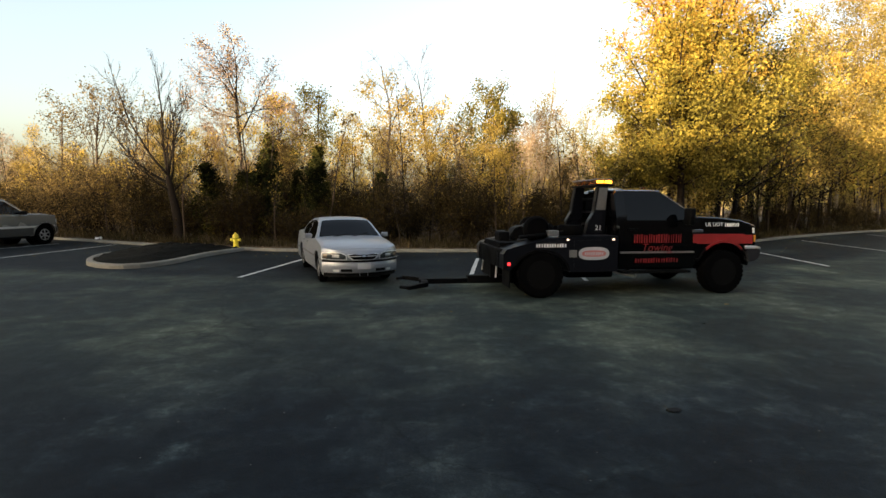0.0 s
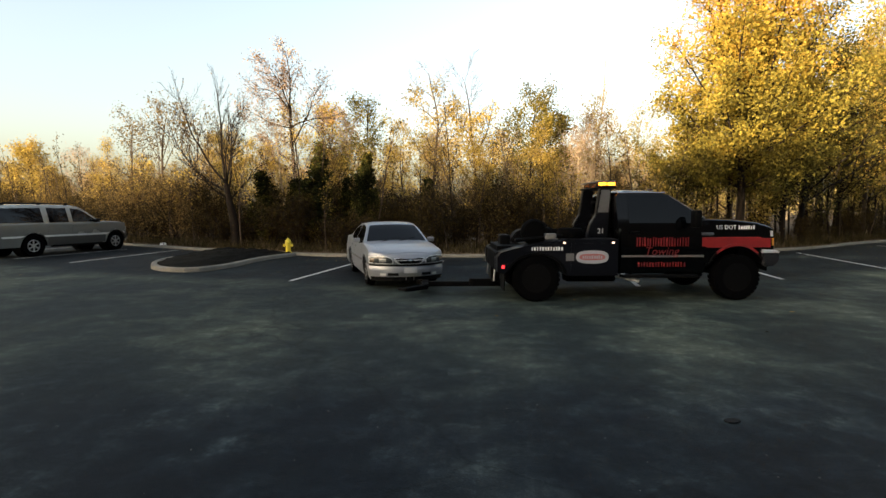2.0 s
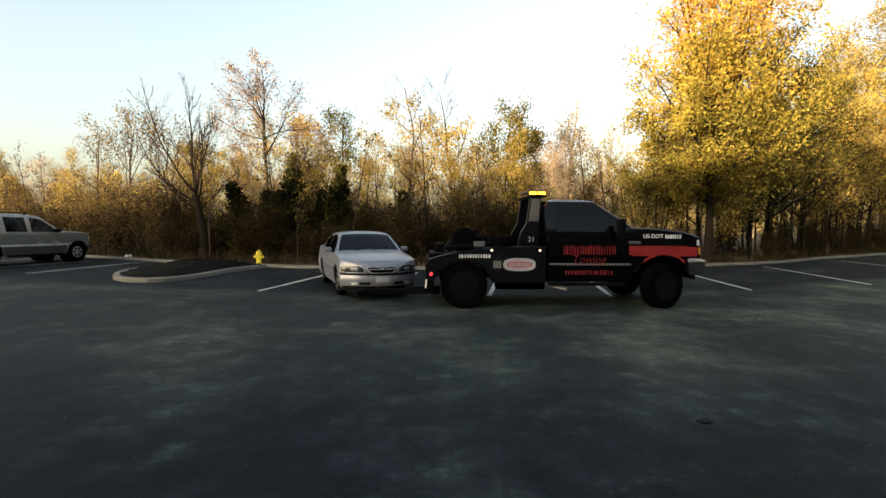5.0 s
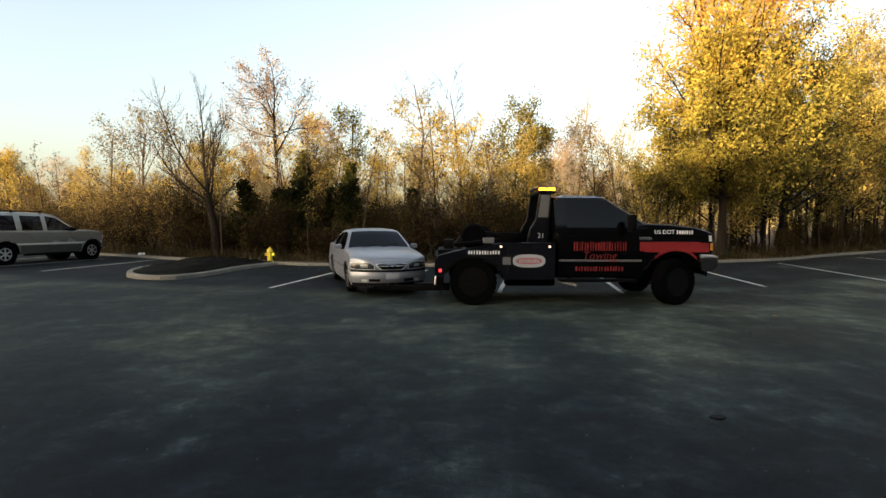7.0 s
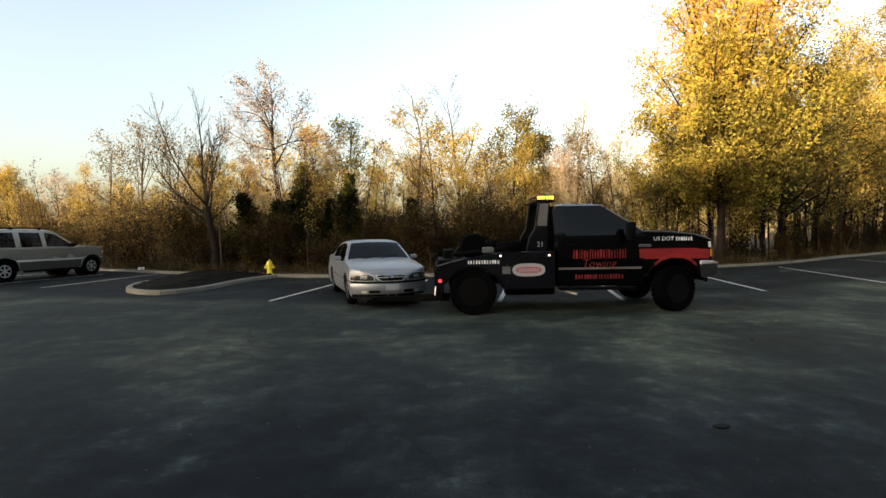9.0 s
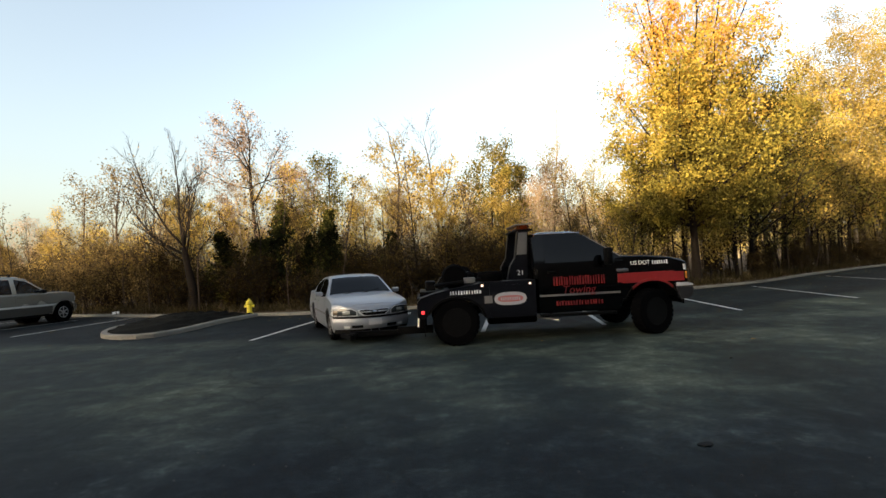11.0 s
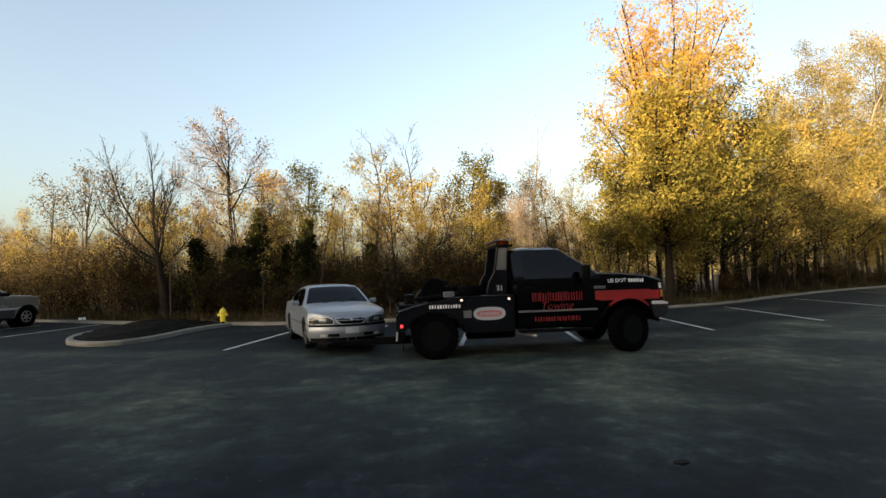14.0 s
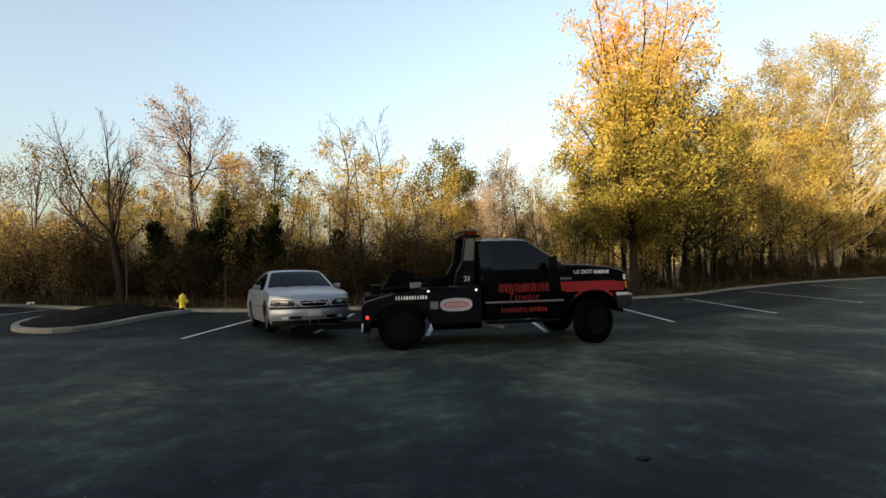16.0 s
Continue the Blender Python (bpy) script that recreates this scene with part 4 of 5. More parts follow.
class Shell:
    """The outer skin of a body: bottom and top lines along x, a half width over x and z, noses rounded in plan."""

    def __init__(self, top, half, section, sill, arches, front, rear, crown=0.03):
        self.top, self.half, self.section, self.sill, self.arches = steps(top), half, steps(section), sill, arches
        self.front, self.rear, self.crown = front, rear, crown      # (x, depth, power)
        self.breaks = [p[0] for p in top]

    def bottom(self, x):
        z = self.sill(x) if callable(self.sill) else self.sill
        for xw, zw, r in self.arches:
            if abs(x - xw) < r:
                z = max(z, zw + math.sqrt(r * r - (x - xw) ** 2))
        return min(z, self.top(x) - 0.02)

    def width(self, x, z):
        w = self.half * self.section(z)
        x0, k, p = self.front
        if x > x0 - k:
            w *= max(0.0, (x0 - x) / k) ** (1 / p)
        x1, k, p = self.rear
        if x < x1 + k:
            w *= max(0.0, (x - x1) / k) ** (1 / p)
        return w

    def nose(self, y):
        x0, k, p = self.front
        return x0 - k * min(1.0, abs(y) / self.half) ** p

    def tail(self, y):
        x1, k, p = self.rear
        return x1 + k * min(1.0, abs(y) / self.half) ** p

    def front_at(self, z):
        """How far forward the skin still reaches up to z."""
        xs = np.linspace(self.front[0] - 0.9, self.front[0], 120)
        return max([x for x in xs if self.top(x) >= z + 0.006] or [xs[0]])

    def stations(self):
        x0, k0, _ = self.front
        x1, k1, _ = self.rear
        xs = list(np.arange(x1 + k1, x0 - k0, 0.07)) + [x0 - k0 * f for f in (1, 0.8, 0.6, 0.42, 0.28, 0.16, 0.08, 0.03, 0.006)] + [x1 + k1 * f for f in (1, 0.8, 0.6, 0.4, 0.22, 0.1, 0.03, 0.006)]
        for xw, _, r in self.arches:
            xs += [xw + r * c for c in np.cos(np.linspace(0, math.pi, 25))] + [xw - r - 0.002, xw + r + 0.002]
        xs = sorted(x for x in xs + self.breaks if x1 < x < x0)
        return [x for i, x in enumerate(xs) if i == 0 or x - xs[i - 1] > 0.0015]

    def mesh(self):
        rows = []
        for x in self.stations():
            zb, zt = self.bottom(x), self.top(x)
            zs = [zb + (zt - 0.03 - zb) * i / 8 for i in range(9)]
            left = [(x, self.width(x, z), z) for z in zs]
            w = self.width(x, zt)
            over = [(x, w * math.cos(a) * 0.985, zt - 0.012 + self.crown * math.sin(a)) for a in np.linspace(0.12, math.pi - 0.12, 9)]
            right = [(x, -y, z) for _, y, z in left[::-1]]
            rows.append(left + over + right)
        return grid(rows, True)

    def patch(self, x0, x1, low, high, side=-1, off=0.006, nx=14, nz=5):
        """A panel lying on one side of the skin, between two lines."""
        f = low if callable(low) else (lambda x: low)
        g = high if callable(high) else (lambda x: high)
        rows = []
        for x in np.linspace(x0, x1, nx):
            a, b = f(x), g(x)
            b = max(b, a + 0.002)
            rows.append([(x, side * (self.width(x, z) + off), z) for z in np.linspace(a, b, nz)])
        return solid(grid(rows), off * 1.5, Vector((0, -side, 0)))

    def lid(self, x0, x1, half, off=0.005):
        """A bonnet panel lying on the top."""
        rows = []
        for x in np.linspace(x0, x1, 12):
            w, zt = self.width(x, self.top(x)) * 0.985, self.top(x)
            h = min(half, w * 0.93)
            rows.append([(x, y, zt - 0.012 + off + self.crown * math.sqrt(max(0, 1 - (y / w) ** 2))) for y in np.linspace(-h, h, 13)])
        return solid(grid(rows), 0.008, Vector((0, 0, -1)))

    def face(self, y0, y1, z0, z1, off=0.01, rake=0.0, n=12, back=False, bulge=0.0, lean=False, deep=0.03):
        """A panel across the nose or the tail, following its curve; z0 and z1 may be lines over y; lean: stay under the skin's top line."""
        f0 = z0 if callable(z0) else (lambda y: z0)
        f1 = z1 if callable(z1) else (lambda y: z1)
        rows = []
        for y in np.linspace(y0, y1, n):
            row = []
            a, b = f0(y), f1(y)
            for z in np.linspace(a, max(b, a + 0.003), 7):
                f = (z - a) / max(1e-6, b - a)
                out = bulge * math.sin(math.pi * min(1, f))
                if lean:
                    out -= max(0.0, self.nose(y) - self.front_at(z))
                x = self.tail(y) - off + rake * f - out if back else self.nose(y) + off - rake * f + out
                row.append((x, y, z))
            rows.append(row)
        return solid(grid(rows), deep, Vector((1 if back else -1, 0, 0)))


def solid(bm, depth, way):
    """Gives a sheet thickness."""
    ret = bmesh.ops.extrude_face_region(bm, geom=bm.faces[:])
    bmesh.ops.translate(bm, verts=[v for v in ret["geom"] if isinstance(v, bmesh.types.BMVert)], vec=way * depth)
    return bm


class Cabin:
    """The glasshouse of a car: a roof line over x and a width that narrows upwards."""

    def __init__(self, roof, belt, low_half, top_half, height):
        self.roof, self.belt, self.low, self.high, self.height = steps(roof), belt, low_half, top_half, height
        self.points = roof

    def width(self, x, z):
        f = (z - self.belt) / (self.height - self.belt)
        return self.low + (self.high - self.low) * max(0, f) ** 1.15

    def mesh(self):
        x0, x1 = self.points[0][0], self.points[-1][0]
        xs = sorted(set(list(np.linspace(x0, x1, 42)) + [p[0] for p in self.points]))
        rows = []
        for x in xs:
            zt = max(self.roof(x), self.belt + 0.01)
            zs = [self.belt - 0.04 + (zt - 0.035 - self.belt + 0.04) * i / 6 for i in range(7)]
            left = [(x, self.width(x, z), z) for z in zs]
            w = self.width(x, zt - 0.03)
            over = [(x, w * math.cos(a) * 0.99, zt - 0.03 + 0.045 * math.sin(a)) for a in np.linspace(0.2, math.pi - 0.2, 9)]
            rows.append(left + over + [(x, -y, z) for _, y, z in left[::-1]])
        return grid(rows, True)

    def side(self, x0, x1, low, margin=0.075, side=-1, cut=None):
        rows = []
        for x in np.linspace(x0, x1, 14):
            top = max(low + 0.004, self.roof(x) - margin)
            if cut:
                top = min(top, cut(x))
            rows.append([(x, side * (self.width(x, z) + 0.006), z) for z in np.linspace(low, top, 6)])
        return solid(grid(rows), 0.012, Vector((0, -side, 0)))

    def screen(self, xa, xb, inset=0.07):
        """Windscreen or rear window between two places on the roof line."""
        rows = []
        slope = Vector((xb - xa, 0, self.roof(xb) - self.roof(xa))).normalized()
        normal = Vector((-slope.z, 0, slope.x)) if slope.x > 0 else Vector((slope.z, 0, -slope.x))
        for x in np.linspace(xa, xb, 8):
            zt = self.roof(x)
            w = self.width(x, zt - 0.03) - inset
            row = []
            for f in np.linspace(-1, 1, 13):
                a = math.acos(max(-1, min(1, f * w / (self.width(x, zt - 0.03) * 0.99))))
                row.append(Vector((x, f * w, zt - 0.03 + 0.045 * math.sin(a))) + normal * 0.007)
            rows.append(row)
        return solid(grid(rows), 0.012, -normal)


def wheel(parent, x, y, r, wide, rim_mat, spokes=0, lugs=0, name="wheel", rim_r=0.62):
    """A wheel with its tyre and rim, its middle at x, y. The outer face looks away from the car's middle."""
    hub = empty(name, pose(x, y, r))
    hub.parent = parent
    h, s = wide / 2, -1 if y < 0 else 1
    rr = r * rim_r
    bm = lathe([(rr, -h * 0.86), (r * 0.8, -h), (r * 0.94, -h * 0.94), (r * 0.985, -h * 0.72), (r, -h * 0.3), (r, h * 0.3), (r * 0.985, h * 0.72), (r * 0.94, h * 0.94), (r * 0.8, h), (rr, h * 0.86)], 40)
    for k in range(lugs):
        a = 2 * math.pi * k / lugs
        for q in (-1, 1):
            own = box(0.06, h * 0.8, 0.014, 0, q * h * 0.5, r - 0.004)
            own.transform(Matrix.Rotation(a + q * 0.05, 4, "Y"))
            joined(bm, own)
    part("tyre", bm, RUBBER, hub, smooth=True)
    o = s * h
    bm = lathe([(rr * 1.01, o * 0.9), (rr * 0.93, o * 0.92), (rr * 0.88, o * 0.6), (rr * 0.5, o * 0.5), (rr * 0.3, o * 0.75), (rr * 0.08, o * 0.8)] if not spokes else [(rr * 1.01, o * 0.9), (rr * 0.97, o * 0.95), (rr * 0.9, o * 0.93), (rr * 0.88, o * 0.6)], 32)
    if spokes:
        bm.faces.ensure_lookup_table()
        bmesh.ops.delete(bm, geom=[f for f in bm.faces if len(f.verts) > 4], context="FACES")
        lathe([(rr * 0.26, o * 0.6), (rr * 0.26, o * 0.86), (rr * 0.2, o * 0.9), (rr * 0.02, o * 0.9)], 20, bm)
        part("brake_disc", lathe([(rr * 0.9, o * 0.35), (rr * 0.9, o * 0.4), (rr * 0.1, o * 0.45)], 24), STEEL, hub)
    for k in range(spokes):
        own = box(rr * 0.26, abs(o) * 0.22, rr * 0.74, 0, o * 0.78, rr * 0.57, bevel=0.012)
        own.transform(Matrix.Rotation(2 * math.pi * k / spokes, 4, "Y"))
        joined(bm, own)
    part("rim", bm, rim_mat, hub, smooth=True)
    return hub


def letters(text, size, m, mat, parent, name="lettering", shear=0.0):
    cu = bpy.data.curves.new(name, "FONT")
    cu.body, cu.size, cu.extrude, cu.align_x, cu.align_y, cu.shear, cu.resolution_u = text, size, 0.002, "CENTER", "CENTER", shear, 3
    cu.materials.append(mat)
    ob = new(name, cu)
    ob.parent, ob.matrix_basis = parent, m
    return ob


def bars(x0, x1, z0, z1, n, y, mat, parent, name="lettering_bar", seed=1):
    """Writing that cannot be read: a row of upright bars."""
    rng = random.Random(seed)
    step = (x1 - x0) / n
    for k in range(n):
        w = step * rng.uniform(0.4, 0.75)
        h = (z1 - z0) * rng.uniform(0.85, 1.0)
        part(name, box(w, 0.004, h, x0 + step * (k + 0.5) + rng.uniform(-0.1, 0.1) * step, y, z0 + h / 2), mat, parent)


def build_car(name, label, paint, c):
    """A saloon or an estate: body, cabin, doors, glass, lamps, bumpers, mirrors, wheels."""
    car = tagged(empty(name), label, "car")
    s, g = c["shell"], c["cabin"]
    part("body", s.mesh(), paint, car, smooth=True)
    part("cabin", g.mesh(), paint, car, smooth=True)
    part("underbody", box(s.front[0] - s.rear[0] - 0.7, s.half * 1.45, 0.34, (s.front[0] + s.rear[0]) / 2, 0, c["under"] + 0.17, 0.03), BLACK_PLASTIC, car)
    part("bonnet", s.lid(*c["bonnet"]), paint, car, smooth=True)
    part("windscreen", g.screen(*c["screen"]), TINTED, car, smooth=True)
    part("rear_window", g.screen(*c["rear_screen"]), TINTED, car, smooth=True)
    for side in (-1, 1):
        for a, b in c["glass"]:
            part("side_window", g.side(a, b, g.belt + 0.03, c.get("margin", 0.075), side), TINTED, car, smooth=True)
        for a, b in c["doors"]:
            d = part("door", s.patch(a, b, lambda x: max(c["sill"] + 0.06, s.bottom(x) + 0.03), lambda x: s.top(x) - 0.035, side, 0.005), paint, car, smooth=True)
            xh = a + 0.14
            part("handle", box(0.17, 0.03, 0.035, xh, side * (s.width(xh, g.belt - 0.12) + 0.018), g.belt - 0.12, 0.008), c["handle"], d)
        part("side_moulding", s.patch(c["strip"][0], c["strip"][1], lambda x: max(s.bottom(x) + 0.02, c["strip"][2]), lambda x: max(s.bottom(x) + 0.022, c["strip"][3]), side, 0.014, 30, 2), c["strip_mat"], car)
        mx = c["mirror"]
        m = part("wing_mirror", box(*c.get("mirror_size", (0.12, 0.2, 0.14)), mx, side * (g.width(mx, g.belt) + 0.15), g.belt + 0.07, 0.035), c["mirror_mat"], car, smooth=True)
        part("mirror_arm", box(0.07, 0.12, 0.05, mx, side * (g.width(mx, g.belt) + 0.03), g.belt + 0.03, 0.01), BLACK_PLASTIC, m)
    for xw in c["axles"]:
        for side in (-1, 1):
            wheel(car, xw, side * c["track"], c["tyre"], c["tyre_wide"], c["rim"], c["spokes"], rim_r=c.get("rim_r", 0.62))
    return car


def impala():
    sec = [(0.15, 0.9), (0.3, 0.965), (0.55, 1.0), (0.75, 0.985), (1.05, 0.93)]
    s = Shell([(-2.69, 0.72), (-2.6, 0.96), (-2.3, 1.03), (-1.6, 1.03), (-0.6, 0.96), (0.6, 0.96), (0.9, 0.985), (1.4, 0.945), (1.85, 0.88), (2.15, 0.81), (2.3, 0.74), (2.385, 0.66)], 0.925, sec,
              0.21, [(1.405, 0.33, 0.385), (-1.405, 0.33, 0.385)], (2.385, 0.42, 2.3), (-2.69, 0.35, 2.6), 0.045)
    g = Cabin([(-1.85, 1.0), (-1.2, 1.33), (-0.75, 1.43), (-0.2, 1.455), (0.2, 1.43), (0.4, 1.37), (1.0, 0.985)], 0.955, 0.86, 0.63, 1.45)
    car = build_car("sedan", "silver four-door sedan with dark windows, nose to the lot", SILVER_PAINT, {
        "shell": s, "cabin": g, "under": 0.19, "sill": 0.21, "screen": (0.95, 0.36), "bonnet": (1.02, 2.22, 0.68), "rear_screen": (-1.8, -1.22), "glass": [(-0.42, 0.72), (-1.35, -0.5)],
        "doors": [(-0.45, 0.78), (-1.15, -0.47)], "handle": SILVER_PAINT, "strip": (-2.3, 2.1, 0.56, 0.6), "strip_mat": GREY_TRIM, "mirror": 0.66, "mirror_mat": SILVER_PAINT, "mirror_size": (0.11, 0.18, 0.11),
        "axles": (1.405, -1.405), "track": 0.785, "tyre": 0.325, "tyre_wide": 0.21, "rim": GREY_TRIM, "spokes": 5})
    bumper = part("front_bumper", s.face(-0.9, 0.9, 0.285, 0.55, 0.035, 0.0, 24, bulge=0.03), SILVER_PAINT, car, smooth=True)
    # black band added for the shade under the sedan's bumper
    part("air_dam_shade", s.face(-0.86, 0.86, 0.19, 0.29, 0.0, 0.0, 20), BLACK_PLASTIC, bumper)
    part("bumper_strip", s.face(-0.9, 0.9, 0.525, 0.565, 0.06, 0.0, 24), BLACK_PLASTIC, bumper)
    part("nose_panel", s.face(-0.87, 0.87, 0.56, lambda y: 0.745 - 0.02 * abs(y) ** 2, 0.008, 0.0, 30, lean=True), SILVER_PAINT, car, smooth=True)
    for side in (-1, 1):
        lo = lambda a, b: (min(side * a, side * b), max(side * a, side * b))
        part("air_intake", s.face(*lo(0.28, 0.52), 0.315, 0.375, 0.062, 0.0, 8), BLACK_PLASTIC, bumper)
        part("fog_lamp", s.face(*lo(0.56, 0.68), 0.315, 0.365, 0.068, 0.0, 6), CLEAR_LAMP, bumper)
        foot = lambda y: 0.585 + 0.012 * (abs(y) > 0.8)
        brow = lambda y: float(np.interp(abs(y), [0.4, 0.5, 0.7, 0.89], [0.66, 0.72, 0.735, 0.712]))
        part("lamp_rim", s.face(*lo(0.385, 0.905), lambda y: foot(y) - 0.012, lambda y: brow(y) + 0.012, 0.014, 0.0, 16, lean=True), BUMPER, car, smooth=True)
        lamp = part("headlamp", s.face(*lo(0.41, 0.895), foot, brow, 0.022, 0.0, 16, lean=True, bulge=0.012), LENS, car, "clear dull headlamp", smooth=True)
        part("lamp_reflector", s.face(*lo(0.55, 0.7), 0.615, 0.69, 0.03, 0.0, 8, lean=True, bulge=0.012), LAMP_BOWL, lamp, smooth=True)
        part("turn_lamp", s.face(*lo(0.8, 0.885), 0.61, 0.69, 0.03, 0.0, 6, lean=True, bulge=0.012), TURN_DULL, lamp, smooth=True)
        part("tail_lamp", s.face(*lo(0.45, 0.85), 0.68, 0.84, 0.02, 0.02, 8, True), RED_LENS, car)
    base = lambda y: 0.578 + 0.075 * max(0.0, abs(y) / 0.33 - 0.7) / 0.3
    crest = lambda y: 0.7 - 0.008 * (abs(y) / 0.33) ** 2
    part("grille_surround", s.face(-0.365, 0.365, lambda y: base(y * 0.9) - 0.014, lambda y: crest(y) + 0.006, 0.02, 0.0, 26, lean=True), BUMPER, car, smooth=True)
    grille = part("grille", s.face(-0.335, 0.335, base, crest, 0.028, 0.0, 26, lean=True), BLACK_PLASTIC, car, "dark two-slot grille with silver rim")
    part("grille_bar", s.face(-0.335, 0.335, lambda y: 0.641 + 0.012 * abs(y), lambda y: 0.656 + 0.012 * abs(y), 0.038, 0.0, 20, lean=True), BUMPER, grille)
    part("badge", s.face(-0.085, 0.085, lambda y: 0.63 + 0.012 * (abs(y) > 0.04), lambda y: 0.672 - 0.012 * (abs(y) > 0.04), 0.05, 0.0, 9, lean=True), CHROME, grille)
    part("number_plate", s.face(-0.155, 0.155, 0.37, 0.5, 0.08, 0.0, 6), PLATE, car)
    part("rear_bumper", s.face(-0.9, 0.9, 0.26, 0.6, 0.03, 0.0, 20, True, 0.03), SILVER_PAINT, car, smooth=True)
    for a, b in ((-0.45, 0.1), (0.0, 0.5)):
        part("wiper", rod((1.02, a, 1.0), (0.86, b, 1.09), 0.01, 6), BLACK_PLASTIC, car)
    return car


def suburban():
    sec = [(0.2, 0.93), (0.4, 0.97), (0.7, 1.0), (1.0, 0.985), (1.3, 0.95)]
    s = Shell([(-2.9, 0.95), (-2.86, 1.15), (-1.5, 1.18), (1.0, 1.16), (1.14, 1.2), (1.9, 1.18), (2.35, 1.11), (2.5, 1.03), (2.58, 0.92), (2.61, 0.8)], 1.0, sec,
              0.36, [(1.75, 0.38, 0.46), (-1.55, 0.38, 0.46)], (2.61, 0.4, 2.4), (-2.9, 0.2, 3.5), 0.035)
    g = Cabin([(-2.87, 1.2), (-2.72, 1.76), (-2.5, 1.81), (-1.0, 1.835), (0.03, 1.82), (0.37, 1.755), (1.16, 1.2)], 1.165, 0.95, 0.76, 1.82)
    car = build_car("suv", "pewter full-size SUV with a roof rack, parked nose-in", PEWTER_PAINT, {
        "shell": s, "cabin": g, "under": 0.34, "sill": 0.36, "screen": (1.1, 0.42), "bonnet": (1.2, 2.5, 0.8), "rear_screen": (-2.85, -2.74), "glass": [(-0.05, 0.88), (-0.95, -0.22), (-2.62, -1.16)], "margin": 0.12,
        "doors": [(-0.13, 1.04), (-1.05, -0.15)], "handle": PEWTER_PAINT, "strip": (-2.75, 2.3, 0.68, 0.74), "strip_mat": PALE_TRIM, "mirror": 0.82, "mirror_mat": BLACK_PLASTIC,
        "axles": (1.75, -1.55), "track": 0.84, "tyre": 0.385, "tyre_wide": 0.25, "rim": ALLOY, "spokes": 6, "rim_r": 0.55})
    part("front_bumper", s.face(-0.97, 0.97, 0.42, 0.68, 0.05, 0.0, 20, bulge=0.02), PEWTER_PAINT, car, smooth=True)
    part("rear_bumper", s.face(-0.98, 0.98, 0.45, 0.7, 0.06, 0.0, 20, True, 0.02), BLACK_PLASTIC, car, smooth=True)
    part("grille", s.face(-0.5, 0.5, 0.74, 0.96, 0.015, 0.0, 10, lean=True), BLACK_PLASTIC, car)
    for side in (-1, 1):
        part("headlamp", s.face(min(side * 0.55, side * 0.95), max(side * 0.55, side * 0.95), 0.8, 0.98, 0.015, 0.0, 10, lean=True), CLEAR_LAMP, car, smooth=True)
        part("tail_lamp", s.patch(-2.87, -2.73, 0.82, 1.14, side, 0.012, 5, 5), RED_LENS, car)
        rail = part("roof_rail", rod((-2.4, side * 0.66, 1.875), (0.0, side * 0.66, 1.875), 0.02, 8), BLACK_PLASTIC, car)
        for x in (-2.3, -1.1, -0.1):
            part("rail_foot", box(0.09, 0.04, 0.07, x, side * 0.66, 1.845, 0.01), BLACK_PLASTIC, rail)
        for mid in (-1.55, 1.75):
            part("wheel_arch_lip", s.patch(mid - 0.48, mid + 0.48, lambda x: s.bottom(x), lambda x: s.bottom(x) + 0.05, side, 0.014, 24, 3), PEWTER_PAINT, car)
            part("wheel_well", lathe([(0.45, side * 0.55), (0.45, side * 0.9), (0.44, side * 0.9), (0.44, side * 0.55)], 28), BLACK_PLASTIC, car, at=pose(mid, 0, 0.4))
        part("running_board", box(2.0, 0.16, 0.08, 0.1, side * 0.95, 0.34, 0.015), BLACK_PLASTIC, car)
        part("lower_cladding", s.patch(-1.05, 1.26, 0.38, 0.66, side, 0.012, 20, 4), CLADDING, car, "darker grey lower cladding")
    for x in (-2.1, -0.4):
        part("roof_bar", rod((x, -0.64, 1.88), (x, 0.64, 1.88), 0.016, 8), BLACK_PLASTIC, car)
    return car


